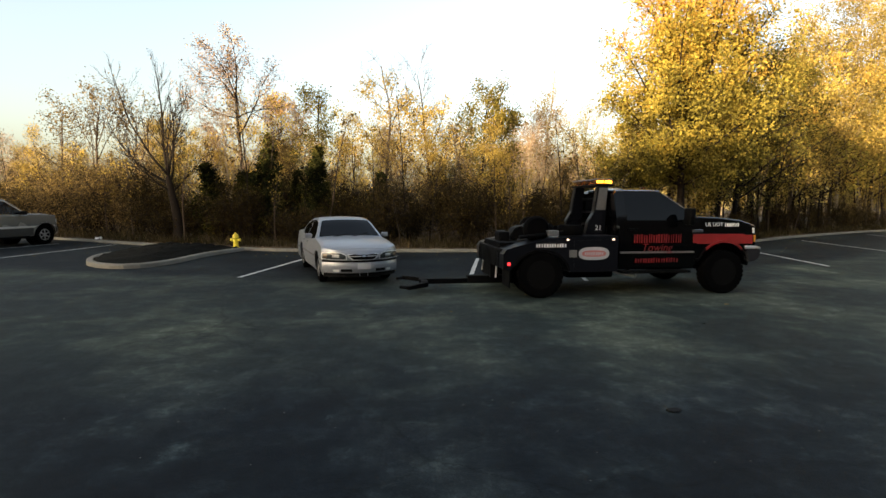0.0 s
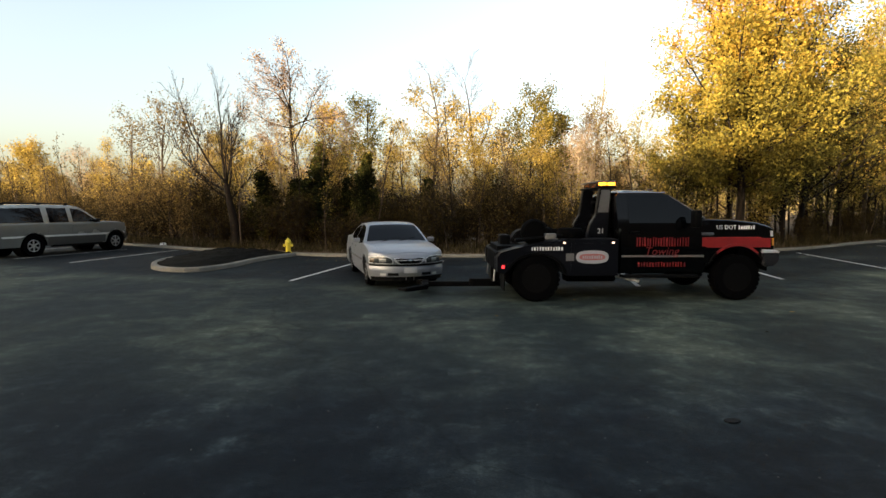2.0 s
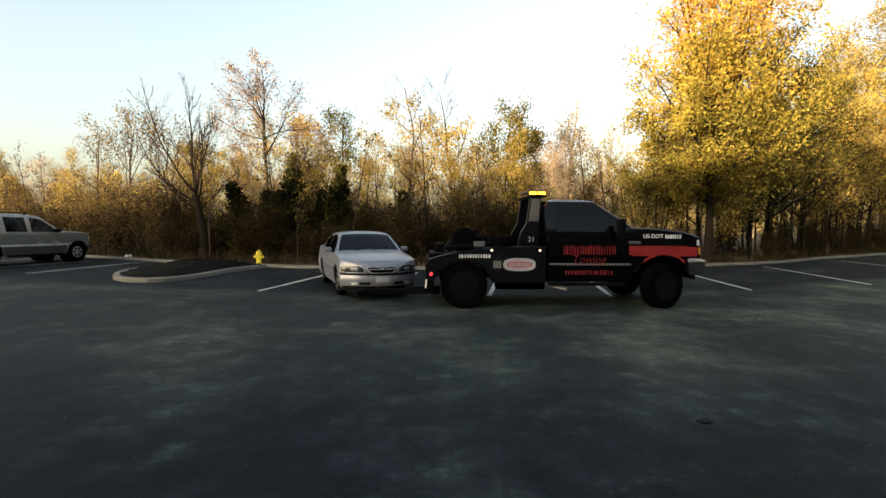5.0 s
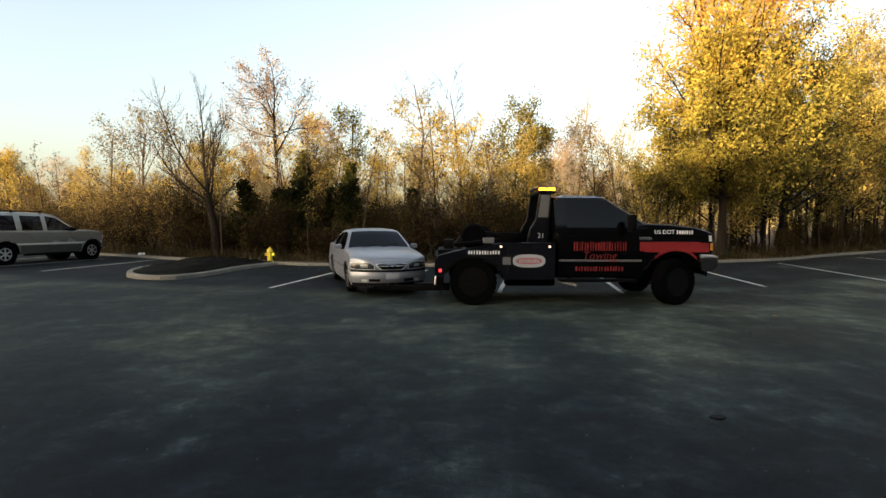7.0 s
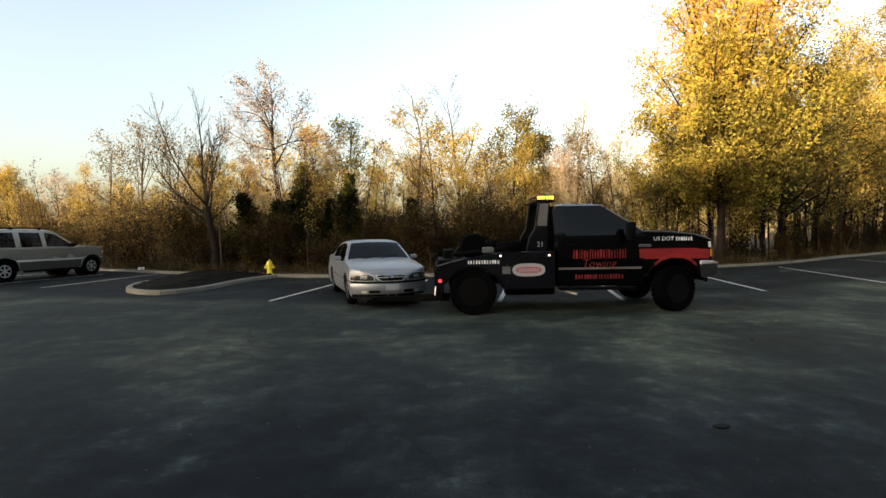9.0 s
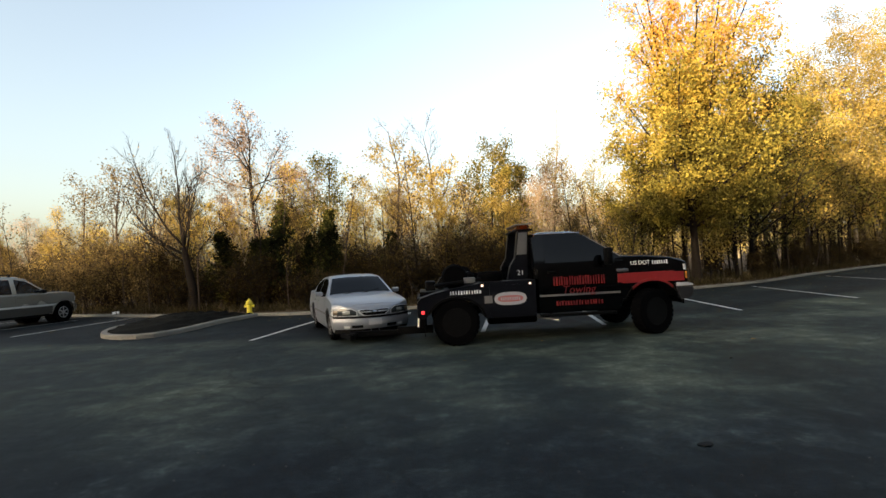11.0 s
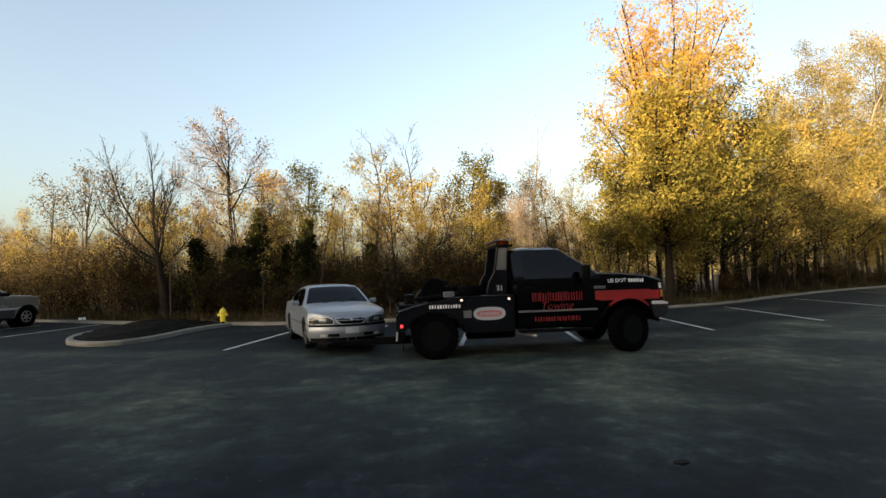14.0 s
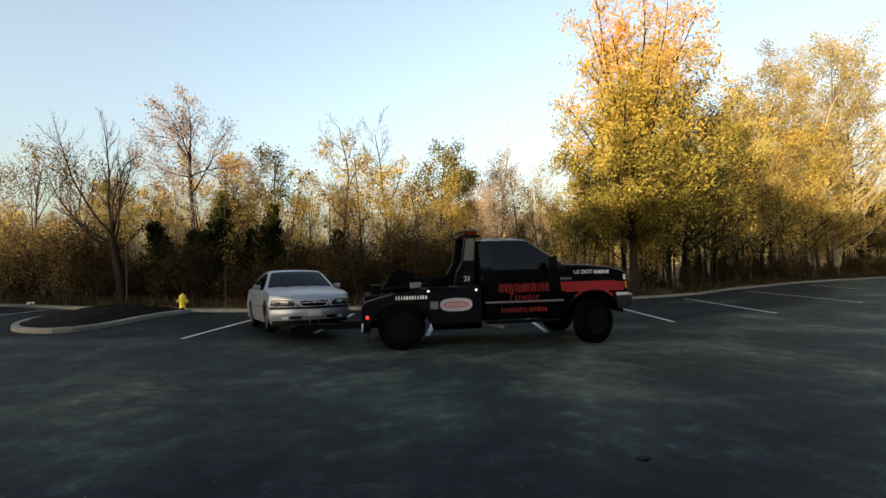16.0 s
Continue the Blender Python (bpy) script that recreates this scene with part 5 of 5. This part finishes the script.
def tow_truck():
    """Wrecker: cab, flat side boxes, pylons with a light bar, boom, wheel lift. Origin on the ground under the rear axle."""
    t = tagged(empty("tow_truck"), "black tow truck with red stripe and red lettering", "truck")
    sec = [(0.4, 0.95), (0.6, 0.985), (0.9, 1.0), (1.1, 0.99), (1.45, 0.94)]
    s = Shell([(1.46, 1.32), (2.85, 1.32), (2.95, 1.42), (3.08, 1.44), (3.5, 1.425), (3.95, 1.375), (4.15, 1.315), (4.26, 1.265), (4.32, 1.2), (4.345, 1.08), (4.355, 0.9)], 0.99, sec,
              lambda x: 0.47 if x < 3.0 else 0.62, [(3.57, 0.43, 0.53)], (4.355, 0.13, 3.0), (1.46, 0.05, 8), 0.035)
    g = Cabin([(1.46, 1.86), (1.52, 1.92), (1.66, 1.95), (2.22, 1.945), (2.4, 1.9), (3.07, 1.43)], 1.31, 0.955, 0.76, 1.94)
    part("cab_body", s.mesh(), BLACK_PAINT, t, smooth=True)
    cab = part("cab_roof", g.mesh(), BLACK_PAINT, t, smooth=True)
    part("bonnet", s.lid(3.1, 4.16, 0.78), BLACK_PAINT, t, smooth=True)
    part("windscreen", g.screen(3.01, 2.44), TINTED, t, smooth=True)
    for side in (-1, 1):
        part("side_window", g.side(1.66, 2.82, 1.365, 0.075, side), TINTED, t, "dark tinted side window", smooth=True)
        door = part("door", s.patch(1.6, 2.86, 0.52, 1.285, side, 0.006), BLACK_PAINT, t, smooth=True)
        part("door_moulding", s.patch(1.52, 2.98, 0.765, 0.8, side, 0.016, 12, 2), GREY_TRIM, door)
        part("handle", box(0.16, 0.03, 0.045, 1.75, side * 1.0, 1.2, 0.01), BLACK_PLASTIC, door)
        stripe = part("side_stripe", s.patch(2.95, 4.17, lambda x: max(0.93 + 0.02 * (x < 3.0), s.bottom(x) + 0.015), lambda x: 1.115 - 0.02 * (x > 4), side, 0.008, 26, 4), RED_PAINT, t, "broad red painted stripe", smooth=True)
        for x0, x1, mat in ((3.02, 3.2, BLACK_PLASTIC), (3.2, 3.94, RED_PAINT), (3.94, 4.12, BLACK_PLASTIC)):
            part("wheel_flare", s.patch(x0, x1, lambda x: s.bottom(x) - 0.005, lambda x: s.bottom(x) + 0.04, side, 0.034, 20, 4), mat, t, smooth=True)
        m = part("wing_mirror", box(0.11, 0.2, 0.3, 2.72, side * 1.2, 1.44, 0.03), BLACK_PLASTIC, t, smooth=True)
        part("mirror_arm", rod((2.76, side * 0.95, 1.35), (2.72, side * 1.14, 1.4), 0.022), BLACK_PLASTIC, m)
        part("headlamp", s.face(min(side * 0.6, side * 0.96), max(side * 0.6, side * 0.96), 1.0, 1.24, 0.012, 0.02, 10), LENS, t)
        part("corner_lamp", s.patch(4.17, 4.3, 1.125, 1.225, side, 0.012, 5, 4), CLEAR_LAMP, t)
        part("turn_lamp", s.patch(4.19, 4.32, 0.965, 1.095, side, 0.014, 5, 4), TURN_LENS, t)
        part("running_board", box(1.35, 0.2, 0.05, 2.2, side * 0.98, 0.43, 0.015), BLACK_PLASTIC, t)
        part("step_bracket", box(0.05, 0.12, 0.2, 1.72, side * 0.88, 0.5, 0.01), STEEL, t)
        part("clearance_lamp", box(0.08, 0.05, 0.03, 2.22, side * 0.45, 1.965, 0.012), AMBER_LENS, cab)
    part("rear_cab_window", box(0.012, 1.2, 0.36, 1.455, 0, 1.6, 0.004), TINTED, t)
    bumper = part("front_bumper", s.face(-1.0, 1.0, 0.6, 0.87, 0.0, 0.0, 28, bulge=0.012), DULL_CHROME, t, "chrome front bumper", smooth=True)
    for side in (-1, 1):
        part("bumper_end", prism([(4.03, 0.62), (4.07, 0.59), (4.2, 0.61), (4.28, 0.66), (4.31, 0.75), (4.29, 0.84), (4.01, 0.84)], min(side * 0.94, side * 1.05), max(side * 0.94, side * 1.04), 0.02), DULL_CHROME, bumper, smooth=True)
        # pale strip paints the sky's reflection along the bumper's top
        part("bumper_sheen", prism([(3.98, 0.835), (4.29, 0.835), (4.31, 0.855), (4.25, 0.89), (3.99, 0.895)], min(side * 0.86, side * 1.07), max(side * 0.86, side * 1.07), 0.03), BUMPER, bumper, smooth=True)
    part("air_dam_shade", s.face(-0.85, 0.85, 0.5, 0.61, -0.06, 0.0, 20), BLACK_PLASTIC, t)
    grille = part("grille", s.face(-0.56, 0.56, 0.94, 1.24, 0.012, 0.02, 16), BLACK_PLASTIC, t)
    for k in range(4):
        part("grille_bar", s.face(-0.56, 0.56, 0.965 + 0.075 * k, 0.995 + 0.075 * k, 0.03, 0.0, 14), CHROME, grille)
    part("number_plate", s.face(-0.155, 0.155, 0.65, 0.8, 0.035, 0.0, 5), PLATE, t)
    part("chassis", box(4.3, 0.86, 0.16, 1.9, 0, 0.56, 0.02), STEEL, t)
    part("engine_sump", box(1.0, 0.7, 0.3, 3.5, 0, 0.72, 0.04), BLACK_PLASTIC, t)
    part("fuel_tank", box(0.9, 0.36, 0.26, 1.05, -0.62, 0.43, 0.05), STEEL, t)
    part("front_axle", rod((3.57, -0.85, 0.42), (3.57, 0.85, 0.42), 0.06), STEEL, t)
    part("rear_axle", rod((0, -0.85, 0.42), (0, 0.85, 0.42), 0.08), STEEL, t)
    part("exhaust_pipe", rod((1.45, -0.72, 0.42), (1.85, -0.98, 0.34), 0.035, 10), ALLOY, t)
    # wrecker body
    arch = [(0.5 * math.cos(a), 0.44 + 0.39 * math.sin(a)) for a in np.linspace(0.1, math.pi - 0.35, 14)]
    outline = [(0.54, 0.45), (1.43, 0.45), (1.43, 1.09), (0.5, 1.09), (0.44, 1.07), (-0.05, 1.0), (-0.38, 0.93), (-0.62, 0.86), (-0.68, 0.78), (-0.68, 0.52), (-0.56, 0.48)] + arch[::-1]
    for side in (-1, 1):
        a, b = side * 1.09, side * 0.62
        sidebox = part("side_box", prism(outline, min(a, b), max(a, b)), NAVY_PAINT, t, smooth=True)
        part("box_door", prism([(0.6, 0.52), (1.37, 0.52), (1.37, 1.02), (0.6, 1.02)], side * 1.09, side * 1.1, 0.003), NAVY_PAINT, sidebox)
        part("fender_lip", prism([(0.53 * math.cos(q), 0.44 + 0.42 * math.sin(q)) for q in np.linspace(0.12, 2.8, 18)] + [(0.49 * math.cos(q), 0.44 + 0.38 * math.sin(q)) for q in np.linspace(2.8, 0.12, 18)], side * 1.085, side * 1.115), BLACK_PLASTIC, sidebox)
        part("tail_lamp", box(0.05, 0.03, 0.055, -0.58, side * 1.1, 0.61, 0.008), RED_GLOW, sidebox, "glowing red side lamp")
        for x in (0.48, 1.33):
            part("marker_lamp", box(0.04, 0.025, 0.035, x, side * 1.105, 1.03, 0.008), WARM_GLOW, sidebox, "small glowing marker lamp")
        oval = bmesh.new()
        for rx, rz, y, in ((0.285, 0.115, 1.104),):
            ring = [(0.97 + rx * math.copysign(abs(math.cos(q)) ** 0.7, math.cos(q)), 0.78 + rz * math.copysign(abs(math.sin(q)) ** 0.8, math.sin(q))) for q in np.linspace(0, 2 * math.pi, 33)[:-1]]
            prism(ring, side * (y - 0.004), side * y, bm=oval)
        sign = part("oval_sign", oval, PLATE, t, "white oval sticker with a red mark")
        ring2 = [(0.97 + (x - 0.97) * 0.8, 0.78 + (z - 0.78) * 0.5) for x, z in ring]
        part("sign_mark", prism(ring2, side * 1.104, side * 1.106), PINK_MARK, sign)
        bars(0.79, 1.15, 0.75, 0.81, 9, side * 1.108, PLATE, sign, "sign_bar", 7)
        part("decal", box(0.14, 0.004, 0.13, 0.58, side * 1.104, 0.78), GREY_TRIM, t)
        bars(-0.1, 0.46, 0.895, 0.96, 12, side * 1.093, WHITE_LETTER, t, "number_bar", 3)
        mast = part("pylon", prism([(1.02, 1.09), (1.4, 1.09), (1.42, 1.45), (1.45, 1.99), (1.25, 1.99), (1.18, 1.5), (1.08, 1.34)], side * 0.46, side * 0.6, 0.012), NAVY_PAINT, t, "raked steel pylon")
        # thin rods paint the highlights along the roof edge and windscreen pillar
        part("roof_highlight", rod((1.5, side * (g.width(1.6, 1.9) + 0.004), 1.9), (2.36, side * (g.width(2.3, 1.9) + 0.004), 1.9), 0.011, 6), CHROME, cab)
        part("pillar_highlight", rod((2.42, side * (g.width(2.4, 1.86) + 0.002), 1.85), (3.02, side * (g.width(3.0, 1.44) + 0.004), 1.445), 0.011, 6), GREY_TRIM, cab)
        part("pylon_panel", prism([(1.21, 1.55), (1.4, 1.55), (1.43, 1.96), (1.27, 1.96)], side * 0.6, side * 0.606), GREY_TRIM, mast)
        letters("21", 0.13, Matrix.Translation((1.27, side * 0.604, 1.21)) @ pose(0, 0, 0, 90, 0, 0 if side < 0 else 180), WHITE_LETTER, mast)
    part("deck", box(2.05, 1.24, 0.1, 0.4, 0, 0.9, 0.01), STEEL, t)
    part("tailboard", box(0.12, 1.7, 0.34, -0.62, 0, 0.68, 0.02), BLACK_PLASTIC, t)
    for z in (1.25, 1.5, 1.75):
        part("rack_bar", rod((1.42, -0.5, z), (1.42, 0.5, z), 0.022), STEEL, t)
    bar = part("light_bar", box(0.32, 1.2, 0.035, 1.38, 0, 2.005, 0.01), BLACK_PLASTIC, t, "amber warning light bar")
    part("lid", box(0.3, 1.18, 0.022, 1.38, 0, 2.118, 0.008), GREY_TRIM, bar)
    for k in range(3):
        part("lens", box(0.24, 0.3, 0.085, 1.38, -0.32 + 0.32 * k, 2.065, 0.02), AMBER_LENS, bar)
    heads = []
    for x in (1.3, 1.46):
        for y in (-0.555,):
            own = box(0.14, 0.016, 0.05, 0, 0, 0)
            own.normal_update()
            for f in own.faces:
                f.material_index = 0 if f.normal.y < -0.9 else 1
            h = part("lamp_head", own, AMBER_GLOW, bar, "swivelling amber lamp")
            h.data.materials.append(BLACK_PLASTIC)
            h.matrix_basis = pose(x, y, 2.07)
            heads.append(h)
    # boom, winch, dolly wheel
    boom = part("boom", prism([(-0.28, 1.08), (0.05, 1.28), (0.95, 1.2), (0.95, 1.06), (0.1, 1.1), (-0.2, 0.98)], -0.13, 0.13, 0.015), STEEL, t, "black folding boom")
    part("boom_head", prism([(-0.34, 1.0), (-0.2, 1.2), (-0.05, 1.24), (0.0, 1.1), (-0.2, 0.95)], -0.19, 0.19, 0.02), BLACK_PLASTIC, boom)
    part("boom_ram", rod((0.9, 0, 1.02), (0.1, 0, 1.18), 0.05), CHROME, boom)
    part("upright", box(0.2, 0.4, 0.3, -0.42, 0, 0.98, 0.04), STEEL, t)
    winch = part("winch", lathe([(0.1, -0.35), (0.17, -0.34), (0.17, -0.3), (0.1, -0.29), (0.1, 0.29), (0.17, 0.3), (0.17, 0.34), (0.1, 0.35)], 20), STEEL, t)
    winch.matrix_basis = pose(0.2, 0, 1.22)
    dolly = empty("dolly_wheel", pose(0.02, -0.72, 1.2))
    dolly.parent = t
    part("tyre", lathe([(0.1, -0.09), (0.2, -0.1), (0.235, -0.05), (0.235, 0.05), (0.2, 0.1), (0.1, 0.09)], 26), RUBBER, dolly, smooth=True)
    part("rim", lathe([(0.1, -0.07), (0.05, -0.03), (0.02, -0.06)], 18), GREY_TRIM, dolly)
    flat = empty("dolly_wheel", pose(0.68, -0.7, 1.17, 90, 0, 0))
    flat.parent = t
    part("tyre", lathe([(0.1, -0.09), (0.2, -0.1), (0.235, -0.05), (0.235, 0.05), (0.2, 0.1), (0.1, 0.09)], 26), RUBBER, flat, smooth=True)
    part("dolly_axle", rod((-0.35, -0.9, 1.06), (0.5, -0.82, 1.14), 0.035), STEEL, t)
    part("tow_light_case", box(0.2, 0.14, 0.1, 0.28, -0.86, 1.13, 0.015), GREY_TRIM, t)
    part("strap_reel", lathe([(0.05, -0.08), (0.09, -0.06), (0.09, 0.06), (0.05, 0.08)], 16), BLACK_PLASTIC, t, at=pose(0.3, -0.6, 1.2))
    # wheel lift
    lift = part("wheel_lift", box(1.5, 0.12, 0.1, -1.2, 0, 0.17, 0.012), STEEL, t, "low black wheel-lift bar")
    part("lift_sleeve", box(0.7, 0.18, 0.15, -0.75, 0, 0.2, 0.015), BLACK_PLASTIC, lift)
    part("cross_bar", box(0.12, 0.66, 0.09, -1.95, 0, 0.165, 0.012), STEEL, lift)
    part("cross_head", lathe([(0.02, -0.06), (0.09, -0.055), (0.09, 0.04), (0.03, 0.05)], 18, axis="Z"), STEEL, lift, at=pose(-1.95, 0, 0.17))
    arms = []
    for side in (-1, 1):
        arm = part("lift_arm", prism([(-0.5, -0.04), (0.04, -0.05), (0.04, 0.04), (-0.5, 0.03)], -0.045, 0.045, 0.01), STEEL, t, "pivoting wheel-lift arm", at=pose(-1.95, side * 0.33, 0.16, 0, 0, 0))
        part("arm_stop", rod((-0.47, 0, -0.01), (-0.47, -side * 0.2, -0.01), 0.03), STEEL, arm)
        arms.append((arm, side))
    for side in (-1, 1):
        part("mud_flap", box(0.015, 0.5, 0.3, -0.56, side * 0.85, 0.34, 0.003), BLACK_PLASTIC, t)
        part("safety_chain", rod((-0.66, side * 0.55, 0.55), (-0.68, side * 0.57, 0.3), 0.016), ALLOY, t)
    part("lift_link", box(0.16, 0.34, 0.55, -0.6, 0, 0.5, 0.02), STEEL, t)
    # lettering on the doors
    for side in (-1, 1):
        turn = 0 if side < 0 else 180
        y = side * 1.006
        bars(1.76, 2.72, 0.955, 1.12, 20, y, RED_LETTER, t, "name_bar", 5)
        letters("Towing", 0.2, Matrix.Translation((2.22, y, 0.865)) @ pose(0, 0, 0, 90, 0, turn), RED_LETTER, t, shear=0.25)
        bars(1.8, 2.66, 0.595, 0.68, 17, side * 1.0, RED_LETTER, t, "number_bar", 6)
        yh = side * (s.width(3.5, 1.3) + 0.004)
        letters("US DOT", 0.1, Matrix.Translation((3.39, yh, 1.285)) @ pose(0, 0, 0, 90 - side * -6, 0, turn), WHITE_LETTER, t)
        bars(3.6, 3.9, 1.25, 1.32, 7, side * (s.width(3.75, 1.285) + 0.004), WHITE_LETTER, t, "number_bar", 8)
        part("model_badge", box(0.22, 0.006, 0.05, 3.05, side * (s.width(3.05, 1.17) + 0.003), 1.17, 0.002), CHROME, t)
    wheels = []
    for side in (-1, 1):
        wheels.append((wheel(t, 3.57, side * 0.92, 0.405, 0.25, BLACK_PLASTIC, 0, 30), True, 0.405))
        wheels.append((wheel(t, 0.0, side * 0.99, 0.41, 0.24, BLACK_PLASTIC, 0, 30), False, 0.41))
        inner = wheel(t, 0.0, side * 0.71, 0.41, 0.24, BLACK_PLASTIC)
        wheels.append((inner, False, 0.41))
    return t, wheels, heads, arms, lift


def hydrant():
    h = tagged(empty("fire_hydrant", pose(-6.1, 17.95, 0.09) @ Matrix.Diagonal((0.86, 0.86, 0.86, 1))), "yellow cast-iron fire hydrant beside the kerb", "hydrant")
    part("barrel", lathe([(0.15, 0.0), (0.15, 0.04), (0.105, 0.05), (0.1, 0.12), (0.105, 0.38), (0.14, 0.4), (0.14, 0.43), (0.1, 0.44)], 20, axis="Z"), HYDRANT, h, smooth=True)
    part("bonnet", lathe([(0.12, 0.44), (0.12, 0.47), (0.1, 0.53), (0.05, 0.575), (0.03, 0.58), (0.028, 0.62), (0.01, 0.625)], 20, axis="Z"), HYDRANT, h, smooth=True)
    for a in (0, 180, 270):
        bm = lathe([(0.05, 0.08), (0.05, 0.15), (0.065, 0.15), (0.065, 0.19), (0.02, 0.195)], 14)
        bm.transform(Matrix.Translation((0, 0, 0.32)) @ Matrix.Rotation(radians(a + 90), 4, "Z"))
        part("nozzle_cap", bm, HYDRANT, h, smooth=True)
    return h


def litter():
    bm = box(0.24, 0.15, 0.09, bevel=0.03)
    rng = random.Random(4)
    for v in bm.verts:
        v.co += Vector((rng.uniform(-0.02, 0.02), rng.uniform(-0.02, 0.02), rng.uniform(-0.014, 0.014)))
    tagged(part("paper_bag", bm, PAPER, at=pose(-13.0, 21.95, 0.15, 0, 0, 20)), "crumpled white paper bag lying on the kerb", "litter")
    bm = lathe([(0.068, -0.005), (0.066, 0.003), (0.05, 0.005), (0.01, 0.0045)], 16, axis="Z")
    bm.transform(Matrix.Diagonal((1, 0.62, 1, 1)))
    for v in bm.verts:
        v.co += Vector((rng.uniform(-0.006, 0.006), rng.uniform(-0.006, 0.006), 0))
    tagged(part("tar_patch", bm, STAIN, at=pose(2.02, 3.72, 0.009, 0, 0, 15)), "flat dried tar scrap stuck on the asphalt", "litter")
    # small pale stones lie loose on the lot
    own = np.random.default_rng(15)
    pebbles = bmesh.new()
    for _ in range(130):
        r = own.uniform(0.003, 0.0075)
        ball = bmesh.ops.create_icosphere(pebbles, subdivisions=1, radius=r, matrix=pose(own.uniform(-7, 9), 1.6 + own.gamma(1.5, 0.9), r * 0.55 + 0.002, 0, 0, own.uniform(0, 360)) @ Matrix.Diagonal((1.3, 0.9, 0.65, 1)))
    tagged(part("loose_stones", pebbles, PEBBLE), "small pale stones loose on the asphalt", "gravel", kind="stuff")


SEDAN_AT = (-1.29, 11.0, -71.5)
sedan = impala()
suv = suburban()
truck, truck_wheels, lamp_heads, lift_arms, wheel_lift = tow_truck()
hydrant()
litter()
ax, ay, at = SEDAN_AT
sedan.matrix_basis = Matrix.Translation((ax, ay, 0)) @ pose(0, 0, 0, 0, 0, at) @ Matrix.Diagonal((0.905, 0.862, 0.905, 1)) @ Matrix.Translation((-1.405, 0, 0))
suv.matrix_basis = Matrix.Translation((-14.85, 17.3, 0)) @ pose(0, 0, 0, 0, 0, 77.5) @ Matrix.Translation((1.55, 0.95, 0))


# ---- what moves ----
def motions():
    rest = Vector((0.54, 9.05, 0))
    backing = [(0, 1.66, -0.33, 4.6), (0.5, 1.44, -0.22, 3.7), (1, 1.2, -0.15, 3.0), (1.5, 0.92, -0.16, 2.9), (2, 0.78, -0.18, 2.7), (2.5, 0.64, -0.17, 2.4), (3, 0.5, -0.16, 2.1), (3.5, 0.36, -0.13, 1.7), (4, 0.22, -0.09, 1.1), (4.5, 0.09, -0.04, 0.5), (5, 0.01, 0, 0.05), (5.3, 0, 0, 0), (16, 0, 0, 0)]
    rows = []
    for t, dx, dy, yaw in backing:
        rows.append((t, Matrix.Translation(rest + Vector((dx, dy, 0))) @ pose(0, 0, 0, 0, 0, yaw) @ Matrix.Translation((0, 1.0, 0))))
    # the lift takes the sedan's nose up, and the truck's tail sinks under the weight
    hoist = [(12.5, 0.0), (13, 0.09), (13.5, 0.2), (14, 0.32), (14.5, 0.45), (15, 0.6), (15.5, 0.78), (16, 1.0)]
    raised = lambda t: float(np.interp(t, [h[0] for h in hoist], [h[1] for h in hoist]))
    squat = lambda t: Matrix.Translation((1.6, 0, 0)) @ pose(0, 0, 0, 0, -0.85 * raised(t), 0) @ Matrix.Translation((-1.6, 0, 0))
    backing = backing[:-1] + [(t, 0, 0, 0) for t, _ in hoist]
    rows = rows[:-1] + [(t, rows[-1][1] @ squat(t)) for t, _ in hoist]
    walk(truck, rows)
    for w, steered, r in truck_wheels:
        place = w.matrix_basis.translation.copy()
        rows = []
        for t, dx, dy, yaw in backing:
            steer = (22.0 * min(1.0, max(0.0, (t - 2.5) / 2.0))) if steered else 0.0
            rows.append((t, squat(t).inverted() @ pose(*place, 0, math.degrees(dx / r), steer)))
        walk(w, rows)
    lift_at = wheel_lift.matrix_basis.translation.copy()
    walk(wheel_lift, [(t, squat(t).inverted() @ pose(lift_at.x, lift_at.y, lift_at.z + 0.15 * raised(t))) for t in [0] + [h[0] for h in hoist]])
    for arm, side in lift_arms:
        place = arm.matrix_basis.translation.copy()
        end = -5.0 if side > 0 else -60.0
        turns = [(0, 45.0), (3.2, 45.0), (4.2, 10.0 if side > 0 else 0.0), (5.2, end)] + [(t, end) for t, _ in hoist]
        walk(arm, [(t, squat(t).inverted() @ pose(place.x, place.y, place.z + 0.15 * raised(t), 0, 0, -side * turn)) for t, turn in turns])
    still = sedan.matrix_basis.copy()
    rear = Matrix.Translation((-1.405, 0, 0))
    walk(sedan, [(t, Matrix.Translation(Vector((-0.06, 0.1, 0)) * raised(t)) @ still @ rear @ pose(0, 0, 0, 0, -3.0 * raised(t), 0) @ rear.inverted()) for t in [0] + [h[0] for h in hoist]])
    # the warning lamps swing towards the side and away again
    away = {0.5, 1.5, 2.5, 7.5, 11.0, 12.5, 13.5, 14.0, 15.0, 16.0}
    for h in lamp_heads:
        place = h.matrix_basis.translation.copy()
        rows = []
        for k in range(33):
            t = k / 2
            shut = t in away or (t in (3.5, 4.5, 8.5, 9.5))
            rows.append((t, pose(*place, 0, 0, (70 if t < 3.2 else 80) if shut else 0)))
        walk(h, rows)


motions()
